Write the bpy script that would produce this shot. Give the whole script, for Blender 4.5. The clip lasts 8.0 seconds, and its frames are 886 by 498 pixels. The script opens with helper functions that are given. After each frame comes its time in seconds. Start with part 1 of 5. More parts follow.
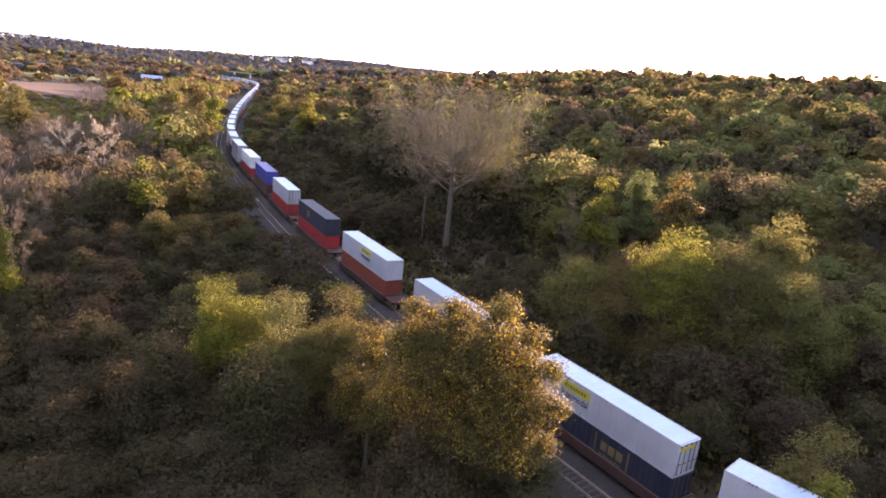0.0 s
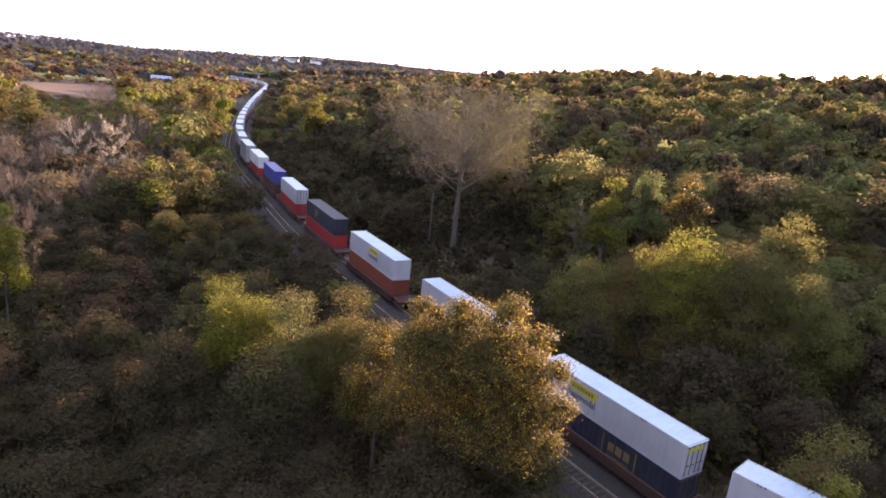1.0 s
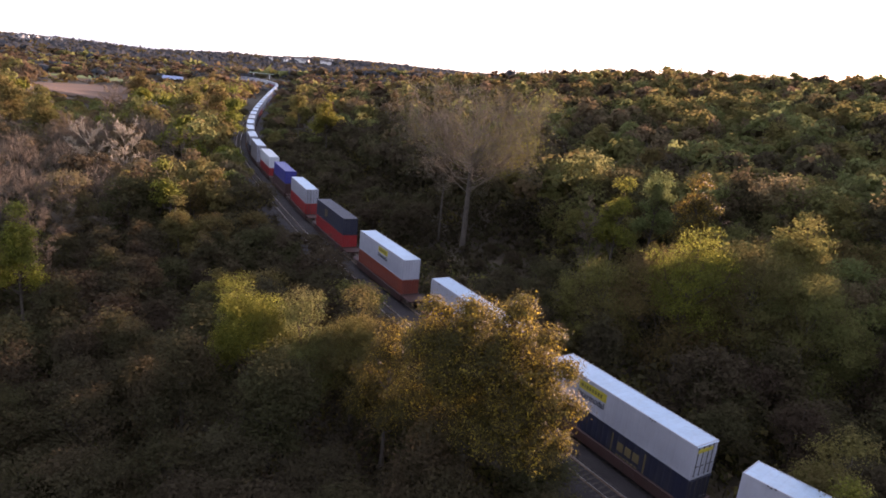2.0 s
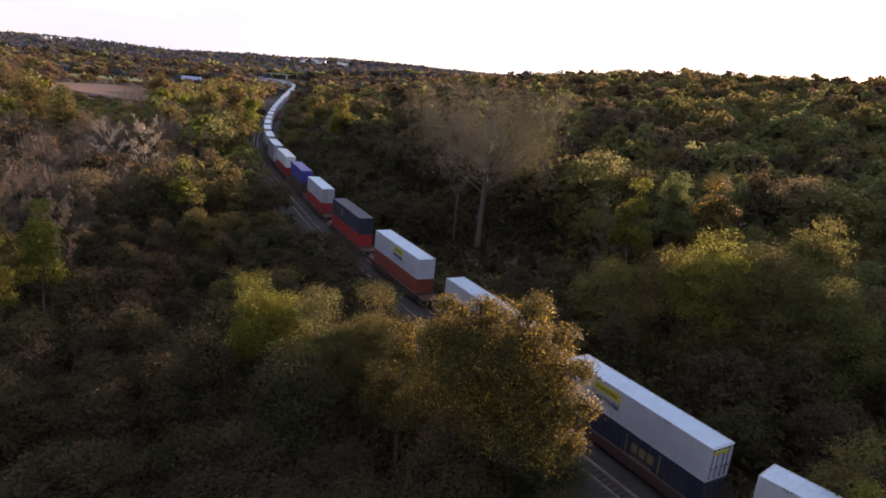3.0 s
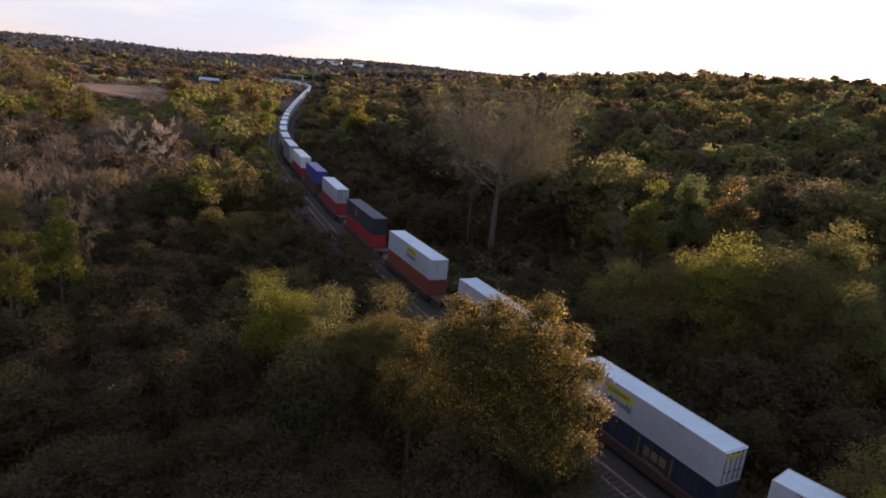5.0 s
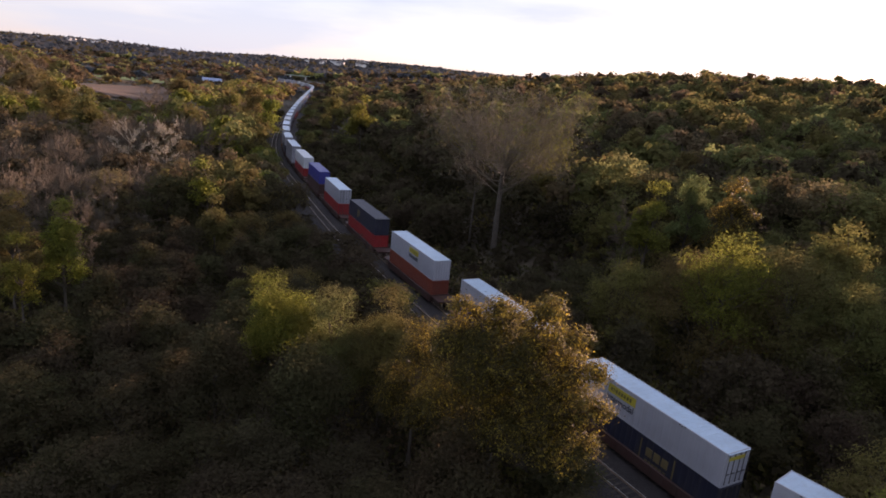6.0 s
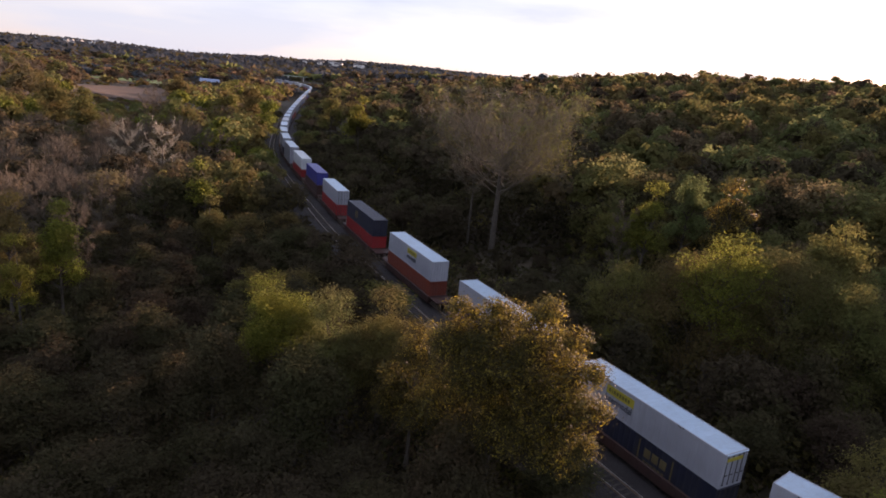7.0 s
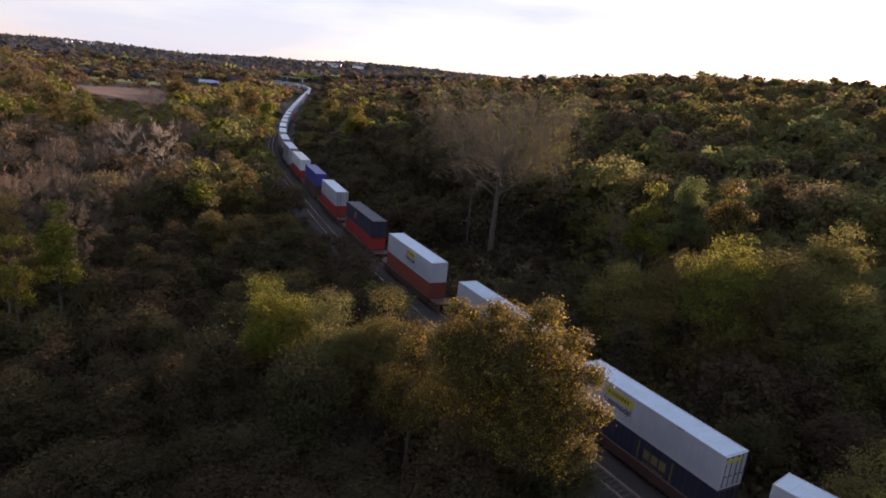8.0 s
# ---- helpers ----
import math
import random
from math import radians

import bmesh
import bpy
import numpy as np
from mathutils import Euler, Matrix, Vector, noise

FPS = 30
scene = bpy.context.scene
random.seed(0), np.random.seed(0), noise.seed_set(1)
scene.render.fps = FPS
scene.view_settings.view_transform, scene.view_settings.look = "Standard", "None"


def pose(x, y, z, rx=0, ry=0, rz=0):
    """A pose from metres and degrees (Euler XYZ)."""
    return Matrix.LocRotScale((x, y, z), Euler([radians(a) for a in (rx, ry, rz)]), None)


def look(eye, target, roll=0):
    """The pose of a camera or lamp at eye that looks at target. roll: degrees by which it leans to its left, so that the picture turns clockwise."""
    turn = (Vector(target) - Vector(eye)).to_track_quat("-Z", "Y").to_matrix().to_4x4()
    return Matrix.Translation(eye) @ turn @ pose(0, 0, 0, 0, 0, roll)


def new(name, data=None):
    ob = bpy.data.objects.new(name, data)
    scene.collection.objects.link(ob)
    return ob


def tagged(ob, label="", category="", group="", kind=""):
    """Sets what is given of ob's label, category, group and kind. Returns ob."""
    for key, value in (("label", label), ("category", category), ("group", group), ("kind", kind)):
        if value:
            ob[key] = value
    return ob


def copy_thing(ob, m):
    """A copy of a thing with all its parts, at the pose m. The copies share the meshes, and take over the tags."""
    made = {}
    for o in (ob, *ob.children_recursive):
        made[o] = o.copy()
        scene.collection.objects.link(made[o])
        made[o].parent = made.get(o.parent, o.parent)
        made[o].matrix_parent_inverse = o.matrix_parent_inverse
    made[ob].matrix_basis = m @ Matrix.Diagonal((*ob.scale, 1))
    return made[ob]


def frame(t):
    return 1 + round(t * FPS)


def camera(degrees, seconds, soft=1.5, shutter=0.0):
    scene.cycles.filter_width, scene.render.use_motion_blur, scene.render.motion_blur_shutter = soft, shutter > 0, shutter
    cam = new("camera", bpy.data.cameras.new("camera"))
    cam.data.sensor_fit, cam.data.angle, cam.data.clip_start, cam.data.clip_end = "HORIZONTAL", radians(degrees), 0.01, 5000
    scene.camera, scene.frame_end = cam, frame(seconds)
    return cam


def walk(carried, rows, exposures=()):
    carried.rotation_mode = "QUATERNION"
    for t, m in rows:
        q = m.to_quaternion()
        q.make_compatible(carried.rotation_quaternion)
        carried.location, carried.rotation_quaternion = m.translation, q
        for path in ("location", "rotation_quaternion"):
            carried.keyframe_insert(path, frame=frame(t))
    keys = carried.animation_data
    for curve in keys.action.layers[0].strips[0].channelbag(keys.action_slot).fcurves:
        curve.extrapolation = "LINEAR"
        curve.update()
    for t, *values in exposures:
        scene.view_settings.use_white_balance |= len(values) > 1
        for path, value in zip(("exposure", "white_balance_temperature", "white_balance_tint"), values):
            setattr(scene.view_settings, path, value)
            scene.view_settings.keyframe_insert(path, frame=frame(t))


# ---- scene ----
from collections import defaultdict

# ---------------------------------------------------------------- camera
cam = camera(70.0, 8.0, soft=1.75)


def hover(x, y, z, yaw, pitch, roll):
    """Drone camera: yaw to its left, pitch up, roll leaning left, in degrees."""
    return pose(x, y, z, 0, 0, yaw) @ pose(0, 0, 0, 90 + pitch) @ pose(0, 0, 0, 0, 0, roll)


PATH = [
    (0.0, 0.032, 0.483, 30.607, -3.613, -14.930, 5.948),
    (0.5, 0.013, 0.438, 30.620, -2.987, -14.994, 5.929),
    (1.0, 0.028, 0.421, 30.606, -2.916, -14.992, 5.900),
    (1.5, 0.025, 0.373, 30.595, -2.609, -15.028, 5.875),
    (3.0, 0.003, 0.083, 30.482, -0.657, -15.135, 5.906),
    (3.5, 0.010, 0.005, 30.476, 0.000, -15.181, 5.955),
    (4.0, 0.053, -0.032, 30.465, 0.503, -15.212, 5.958),
    (4.5, 0.122, -0.065, 30.440, 0.561, -15.152, 5.979),
    (6.0, 0.142, -0.037, 30.472, 0.895, -15.130, 6.005),
    (6.5, 0.149, -0.004, 30.480, 0.496, -15.017, 5.993),
    (7.0, 0.150, 0.010, 30.515, 0.731, -15.052, 5.981),
    (7.5, 0.140, 0.035, 30.526, 0.868, -15.025, 6.007),
    (8.0, 0.160, 0.085, 30.531, 0.657, -14.963, 5.948),
]
walk(cam, [(t, hover(*row)) for t, *row in PATH],
     exposures=[(0.0, 2.7, 7350, 55), (1.5, 2.25, 7350, 54), (3.0, 1.5, 7350, 50), (4.5, 1.28, 7350, 49), (8.0, 1.28, 7350, 49)])

# ---------------------------------------------------------------- world and sun
SUN_AZ, SUN_EL = 38.5, 7.9      # degrees clockwise from +y, above the horizon
world = bpy.data.worlds.new("sky")
scene.world = world
world.use_nodes = True
wt = world.node_tree
wt.nodes.clear()
sky = wt.nodes.new("ShaderNodeTexSky")
sky.sky_type = "NISHITA"
sky.sun_disc = False
sky.sun_elevation = radians(SUN_EL)
sky.sun_rotation = radians(SUN_AZ)
sky.altitude = 200
sky.air_density, sky.dust_density, sky.ozone_density = 0.9, 0.4, 2.0
bg = wt.nodes.new("ShaderNodeBackground")
bg.inputs["Strength"].default_value = 0.138
wo = wt.nodes.new("ShaderNodeOutputWorld")
# thin high cloud, a little whiter than the clear sky
tc = wt.nodes.new("ShaderNodeTexCoord")
mp = wt.nodes.new("ShaderNodeMapping")
mp.inputs["Scale"].default_value = (1.2, 1.2, 7.0)
cl = wt.nodes.new("ShaderNodeTexNoise")
cl.inputs["Scale"].default_value, cl.inputs["Detail"].default_value = 2.2, 6
cr = wt.nodes.new("ShaderNodeMapRange")
cr.inputs[3].default_value = 0.4
cr.inputs[1].default_value, cr.inputs[2].default_value, cr.inputs[4].default_value = 0.26, 0.62, 0.88
cm = wt.nodes.new("ShaderNodeMix")
cm.data_type = "RGBA"
cm.inputs[7].default_value = (1.66, 2.45, 2.8, 1)
wt.links.new(tc.outputs["Generated"], mp.inputs[0])
wt.links.new(mp.outputs[0], cl.inputs["Vector"])
wt.links.new(cl.outputs["Fac"], cr.inputs[0])
wt.links.new(cr.outputs[0], cm.inputs[0])
wt.links.new(sky.outputs[0], cm.inputs[6])
wt.links.new(cm.outputs[2], bg.inputs["Color"])
wt.links.new(bg.outputs[0], wo.inputs["Surface"])

sun = new("sun", bpy.data.lights.new("sun", "SUN"))
sun.data.energy, sun.data.angle, sun.data.color = 4.5, radians(0.6), (1.0, 0.83, 0.60)
to_sun = Vector((math.sin(radians(SUN_AZ)), math.cos(radians(SUN_AZ)), math.tan(radians(SUN_EL))))
sun.matrix_world = look(to_sun * 300, (0, 0, 0))

# ---------------------------------------------------------------- materials


def nodes_of(name):
    m = bpy.data.materials.new(name)
    m.use_nodes = True
    nt = m.node_tree
    return m, nt, nt.nodes["Principled BSDF"], nt.links


def mixed(nt, fac, a, b):
    n = nt.nodes.new("ShaderNodeMix")
    n.data_type = "RGBA"
    for sock, v in ((n.inputs[6], a), (n.inputs[7], b)):
        if isinstance(v, tuple):
            sock.default_value = (*v, 1)
        else:
            nt.links.new(v, sock)
    if isinstance(fac, (int, float)):
        n.inputs[0].default_value = fac
    else:
        nt.links.new(fac, n.inputs[0])
    return n.outputs[2]


def noise_fac(nt, scale, detail=4, lo=0.35, hi=0.65, coord="Object"):
    tc = nt.nodes.new("ShaderNodeTexCoord")
    n = nt.nodes.new("ShaderNodeTexNoise")
    n.inputs["Scale"].default_value, n.inputs["Detail"].default_value = scale, detail
    nt.links.new(tc.outputs[coord], n.inputs["Vector"])
    r = nt.nodes.new("ShaderNodeMapRange")
    r.inputs[1].default_value, r.inputs[2].default_value = lo, hi
    nt.links.new(n.outputs["Fac"], r.inputs[0])
    return r.outputs[0]


def bumped(nt, p, fac, strength=0.4, dist=0.02):
    b = nt.nodes.new("ShaderNodeBump")
    b.inputs["Strength"].default_value, b.inputs["Distance"].default_value = strength, dist
    nt.links.new(fac, b.inputs["Height"])
    nt.links.new(b.outputs[0], p.inputs["Normal"])


def leaf_mat(name, a, b, c, see_through=0.48, patch=0.25, gloss=0.0, rare=1.0):
    """Leaves in two colours that change leaf by leaf, with patches of a third."""
    m, nt, p, ln = nodes_of(name)
    g = nt.nodes.new("ShaderNodeNewGeometry")
    pw = nt.nodes.new("ShaderNodeMath")         # rare > 1: fewer leaves of the second colour
    pw.operation = "POWER"
    pw.inputs[1].default_value = rare
    ln.new(g.outputs["Random Per Island"], pw.inputs[0])
    col = mixed(nt, pw.outputs[0], a, b)
    col = mixed(nt, noise_fac(nt, patch, 3, 0.45, 0.7), col, c)
    grain = noise_fac(nt, 2.6, 4, 0.3, 0.7, "Object")
    shade = nt.nodes.new("ShaderNodeHueSaturation")
    ln.new(col, shade.inputs["Color"])
    gr = nt.nodes.new("ShaderNodeMapRange")
    gr.inputs[3].default_value, gr.inputs[4].default_value = 0.9, 1.5
    ln.new(grain, gr.inputs[0])
    ln.new(gr.outputs[0], shade.inputs["Value"])
    col = shade.outputs[0]
    bumped(nt, p, grain, 0.5, 0.08)
    o = nt.nodes.new("ShaderNodeObjectInfo")
    h = nt.nodes.new("ShaderNodeHueSaturation")
    r = nt.nodes.new("ShaderNodeMapRange")
    r.inputs[3].default_value, r.inputs[4].default_value = 0.480, 0.528
    ln.new(o.outputs["Random"], r.inputs[0])
    ln.new(r.outputs[0], h.inputs["Hue"])
    ln.new(col, h.inputs["Color"])
    col = h.outputs[0]
    ln.new(col, p.inputs["Base Color"])
    p.inputs["Roughness"].default_value = 0.55
    p.inputs["Specular IOR Level"].default_value = gloss
    t = nt.nodes.new("ShaderNodeBsdfTranslucent")
    bright = nt.nodes.new("ShaderNodeHueSaturation")
    bright.inputs["Saturation"].default_value, bright.inputs["Value"].default_value = 1.0, 1.5
    ln.new(col, bright.inputs["Color"])
    ln.new(bright.outputs[0], t.inputs["Color"])
    x = nt.nodes.new("ShaderNodeMixShader")
    x.inputs[0].default_value = see_through
    ln.new(p.outputs[0], x.inputs[1])
    ln.new(t.outputs[0], x.inputs[2])
    ln.new(x.outputs[0], nt.nodes["Material Output"].inputs["Surface"])
    return m


def plain_mat(name, a, b, scale, rough=0.8, metal=0.0, bump=0.3, dist=0.02, fine=None, lo=0.35, hi=0.65):
    """A surface mottled between two colours at one scale and grained at a finer one."""
    m, nt, p, ln = nodes_of(name)
    col = mixed(nt, noise_fac(nt, scale, 5, lo, hi), a, b)
    f = noise_fac(nt, fine or scale * 9, 3, 0.3, 0.7)
    col2 = mixed(nt, f, tuple(v * 0.75 for v in a), tuple(min(1, v * 1.2) for v in b))
    ln.new(mixed(nt, 0.4, col, col2), p.inputs["Base Color"])
    p.inputs["Roughness"].default_value, p.inputs["Metallic"].default_value = rough, metal
    if bump:
        bumped(nt, p, f, bump, dist)
    return m


def paint_mat(name, base, dirt, rough=0.45, grime=0.5):
    """Weathered paint on steel: streaky dirt, chalky patches, scratches of rust."""
    m, nt, p, ln = nodes_of(name)
    tc = nt.nodes.new("ShaderNodeTexCoord")
    mp = nt.nodes.new("ShaderNodeMapping")
    mp.inputs["Scale"].default_value = (1.6, 1.6, 0.22)
    ln.new(tc.outputs["Object"], mp.inputs[0])
    n = nt.nodes.new("ShaderNodeTexNoise")
    n.inputs["Scale"].default_value, n.inputs["Detail"].default_value = 1.7, 6
    ln.new(mp.outputs[0], n.inputs["Vector"])
    r = nt.nodes.new("ShaderNodeMapRange")
    r.inputs[1].default_value, r.inputs[2].default_value, r.inputs[4].default_value = 0.46, 0.75, grime
    ln.new(n.outputs["Fac"], r.inputs[0])
    chalk = mixed(nt, noise_fac(nt, 0.5, 3), base, tuple(min(1, v * 0.86 + 0.01) for v in base))
    col = mixed(nt, r.outputs[0], chalk, dirt)
    o = nt.nodes.new("ShaderNodeObjectInfo")
    rr = nt.nodes.new("ShaderNodeMapRange")
    rr.inputs[3].default_value, rr.inputs[4].default_value = 0.86, 1.05
    ln.new(o.outputs["Random"], rr.inputs[0])
    h = nt.nodes.new("ShaderNodeHueSaturation")
    ln.new(rr.outputs[0], h.inputs["Value"])
    ln.new(col, h.inputs["Color"])
    ln.new(h.outputs[0], p.inputs["Base Color"])
    p.inputs["Roughness"].default_value = rough
    bumped(nt, p, noise_fac(nt, 14, 3), 0.12, 0.01)
    return m


GREEN = leaf_mat("green_leaves", (0.062, 0.066, 0.024), (0.098, 0.096, 0.034), (0.10, 0.083, 0.034))
OLIVE = leaf_mat("olive_leaves", (0.085, 0.077, 0.028), (0.13, 0.108, 0.040), (0.10, 0.072, 0.034))
# shade of the valley floor is put into this leaf colour
UMBER = leaf_mat("shade_brown_green_leaves", (0.042, 0.033, 0.022), (0.063, 0.048, 0.030), (0.050, 0.043, 0.024), 0.4)
YELLOW = leaf_mat("yellow_green_leaves", (0.080, 0.088, 0.021), (0.165, 0.165, 0.032), (0.070, 0.074, 0.024), 0.62, rare=1.6)
# mostly dark leaves, few gold: shade and sun glints put into the colour
ORANGE = leaf_mat("turning_orange_glint_leaves", (0.042, 0.030, 0.014), (0.30, 0.205, 0.032), (0.052, 0.047, 0.016), 0.58, 0.6, 0.2, 3.2)
BROWN = leaf_mat("dry_brown_leaves", (0.095, 0.068, 0.042), (0.135, 0.097, 0.058), (0.085, 0.072, 0.038), 0.42)
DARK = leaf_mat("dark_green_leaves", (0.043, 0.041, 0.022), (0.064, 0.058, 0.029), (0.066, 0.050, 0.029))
SAGE = leaf_mat("grey_green_leaves", (0.078, 0.088, 0.036), (0.135, 0.145, 0.054), (0.095, 0.088, 0.038), 0.56)
# blue-grey of distance haze is put into this leaf colour
HAZEWOOD = leaf_mat("haze_grey_woods", (0.046, 0.053, 0.060), (0.068, 0.076, 0.084), (0.054, 0.058, 0.061), 0.2)
BARK = plain_mat("bark", (0.045, 0.037, 0.028), (0.095, 0.076, 0.058), 1.5, 0.9, bump=0.6)
TWIG = plain_mat("bare_twigs", (0.082, 0.062, 0.042), (0.13, 0.099, 0.066), 0.6, 0.9, bump=0)
GREY_TWIG = plain_mat("grey_brown_twigs", (0.078, 0.066, 0.046), (0.125, 0.106, 0.073), 0.3, 0.9, bump=0)
PALE_TWIG = plain_mat("pale_bare_twigs", (0.22, 0.195, 0.145), (0.30, 0.265, 0.20), 0.6, 0.9, bump=0)
SOIL = plain_mat("leaf_litter", (0.045, 0.034, 0.022), (0.08, 0.06, 0.034), 0.25, 0.95, bump=0.5, dist=0.1, fine=3)
BALLAST = plain_mat("ballast", (0.021, 0.017, 0.017), (0.041, 0.034, 0.034), 0.35, 0.95, bump=0.9, dist=0.05, fine=11)
GRAVEL = plain_mat("service_gravel", (0.030, 0.026, 0.026), (0.055, 0.048, 0.047), 0.4, 0.95, bump=0.7, dist=0.03, fine=14)
STUBBLE, nt, p, ln = nodes_of("field_stubble")
tc = nt.nodes.new("ShaderNodeTexCoord")
mp = nt.nodes.new("ShaderNodeMapping")
mp.inputs["Rotation"].default_value[2] = radians(30)
mp.inputs["Scale"].default_value = (0.012, 0.07, 1)
tn = nt.nodes.new("ShaderNodeTexNoise")
tn.inputs["Scale"].default_value, tn.inputs["Detail"].default_value = 1.0, 5
tr = nt.nodes.new("ShaderNodeMapRange")
tr.inputs[1].default_value, tr.inputs[2].default_value = 0.38, 0.62
ln.new(tc.outputs["Object"], mp.inputs[0])
ln.new(mp.outputs[0], tn.inputs["Vector"])
ln.new(tn.outputs["Fac"], tr.inputs[0])
ln.new(mixed(nt, 0.35, mixed(nt, tr.outputs[0], (0.036, 0.014, 0.007), (0.125, 0.055, 0.019)), mixed(nt, noise_fac(nt, 0.7), (0.045, 0.023, 0.012), (0.090, 0.048, 0.020))), p.inputs["Base Color"])
p.inputs["Roughness"].default_value = 0.95
PASTURE = plain_mat("pasture", (0.055, 0.115, 0.022), (0.085, 0.15, 0.032), 0.03, 0.95, bump=0.4, dist=0.1, fine=1.0)
SLEEPER = plain_mat("creosoted_wood", (0.034, 0.027, 0.024), (0.07, 0.057, 0.05), 2.5, 0.9)
RAIL = plain_mat("rail_steel", (0.20, 0.13, 0.095), (0.30, 0.22, 0.17), 1.2, 0.5, 0.6, 0.1)
RAILTOP = plain_mat("polished_rail", (0.36, 0.33, 0.31), (0.46, 0.43, 0.40), 1.2, 0.42, 1.0, 0)
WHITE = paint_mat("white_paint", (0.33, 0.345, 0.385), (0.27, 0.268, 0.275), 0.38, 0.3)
# same white as the sides, blued and lightened: skylight put into the roof colour
SKYLIT_ROOF = paint_mat("skylit_white_roof", (0.35, 0.49, 0.60), (0.28, 0.33, 0.38), 0.36, 0.4)
CREAM = paint_mat("grey_white_paint", (0.50, 0.54, 0.56), (0.38, 0.37, 0.35), 0.5, 0.25)
NAVY = paint_mat("navy_paint", (0.010, 0.013, 0.030), (0.045, 0.04, 0.037), 0.55, 0.5)
BLUE = paint_mat("blue_paint", (0.035, 0.042, 0.24), (0.09, 0.08, 0.12), 0.45, 0.4)
REDP = paint_mat("red_paint", (0.34, 0.020, 0.020), (0.16, 0.04, 0.034), 0.5, 0.4)
ORNG = paint_mat("orange_paint", (0.21, 0.042, 0.023), (0.11, 0.045, 0.033), 0.5, 0.45)
GREYP = paint_mat("blue_grey_paint", (0.20, 0.22, 0.27), (0.12, 0.11, 0.10), 0.5, 0.4)
RUSTY = paint_mat("rust_yellow_paint", (0.20, 0.085, 0.025), (0.09, 0.05, 0.03), 0.65, 0.7)
MAROON = paint_mat("oxide_red_paint", (0.060, 0.022, 0.017), (0.040, 0.027, 0.021), 0.65, 0.6)
DECALY = paint_mat("yellow_decal", (0.40, 0.33, 0.035), (0.26, 0.23, 0.06), 0.4, 0.3)
DECALK = paint_mat("black_lettering", (0.03, 0.035, 0.05), (0.10, 0.10, 0.10), 0.4, 0.2)
DECALW = paint_mat("faded_yellow_decal", (0.15, 0.11, 0.045), (0.08, 0.065, 0.04), 0.55, 0.6)
DARKSTEEL = plain_mat("dark_door_steel", (0.05, 0.05, 0.052), (0.09, 0.088, 0.085), 2.0, 0.6, 0.3, 0.1)
MARKOLIVE = paint_mat("dark_olive_mark", (0.12, 0.10, 0.025), (0.16, 0.14, 0.05), 0.5, 0.4)
WHEEL = plain_mat("wheel_steel", (0.10, 0.075, 0.06), (0.20, 0.16, 0.13), 3.0, 0.6, 0.5, 0.2)
CONCRETE = plain_mat("concrete", (0.50, 0.49, 0.47), (0.64, 0.63, 0.60), 0.3, 0.85)
GIRDER = plain_mat("pale_green_girder_paint", (0.22, 0.30, 0.22), (0.32, 0.40, 0.31), 0.3, 0.6)
ASPHALT = plain_mat("asphalt", (0.05, 0.05, 0.052), (0.075, 0.075, 0.075), 0.3, 0.9)
BARNROOF = plain_mat("barn_roof_metal", (0.22, 0.29, 0.44), (0.30, 0.37, 0.52), 0.2, 0.5, 0.2, 0.1)
BARNWALL = plain_mat("barn_wall_metal", (0.70, 0.73, 0.78), (0.80, 0.82, 0.85), 0.2, 0.5, 0.0, 0.1)
HOUSEW = plain_mat("house_siding", (0.60, 0.58, 0.54), (0.78, 0.76, 0.72), 0.2, 0.8)
SHINGLE = plain_mat("roof_shingle", (0.12, 0.11, 0.11), (0.20, 0.185, 0.18), 0.3, 0.9)
GLASS = plain_mat("dark_pane", (0.02, 0.025, 0.03), (0.04, 0.045, 0.05), 0.3, 0.08, 0.0, 0)

# ---------------------------------------------------------------- mesh helpers


def raw_mesh(name, verts, faces, mats, slots=None, smooth=False):
    """Mesh from numpy arrays: verts (n,3), faces (m,k) of one size k, or a list of such."""
    me = bpy.data.meshes.new(name)
    verts = np.asarray(verts, dtype=np.float32)
    groups = faces if isinstance(faces, list) else [faces]
    groups = [np.asarray(g, dtype=np.int32) for g in groups if len(g)]
    loops = np.concatenate([g.ravel() for g in groups])
    sizes = np.concatenate([np.full(len(g), g.shape[1], dtype=np.int32) for g in groups])
    starts = np.concatenate(([0], np.cumsum(sizes)[:-1])).astype(np.int32)
    me.vertices.add(len(verts))
    me.vertices.foreach_set("co", verts.ravel())
    me.loops.add(len(loops))
    me.loops.foreach_set("vertex_index", loops)
    me.polygons.add(len(sizes))
    me.polygons.foreach_set("loop_start", starts)
    me.polygons.foreach_set("loop_total", sizes)
    for m in mats if isinstance(mats, (list, tuple)) else [mats]:
        me.materials.append(m)
    if slots is not None:
        me.polygons.foreach_set("material_index", np.asarray(slots, dtype=np.int32))
    if smooth:
        me.polygons.foreach_set("use_smooth", np.ones(len(sizes), dtype=bool))
    me.update(calc_edges=True)
    me.validate()
    return me


def part(name, me, parent=None, label=""):
    ob = new(name, me)
    if parent is not None:
        ob.parent = parent
    if label:
        tagged(ob, label)
    return ob


def bm_mesh(name, bm, mat):
    me = bpy.data.meshes.new(name)
    bm.normal_update()
    bm.to_mesh(me)
    bm.free()
    me.materials.append(mat)
    return me


def add_box(bm, x0, x1, y0, y1, z0, z1):
    v = bmesh.ops.create_cube(bm, size=1)["verts"]
    for w in v:
        w.co = ((x0 + x1) / 2 + w.co.x * (x1 - x0), (y0 + y1) / 2 + w.co.y * (y1 - y0), (z0 + z1) / 2 + w.co.z * (z1 - z0))
    return v


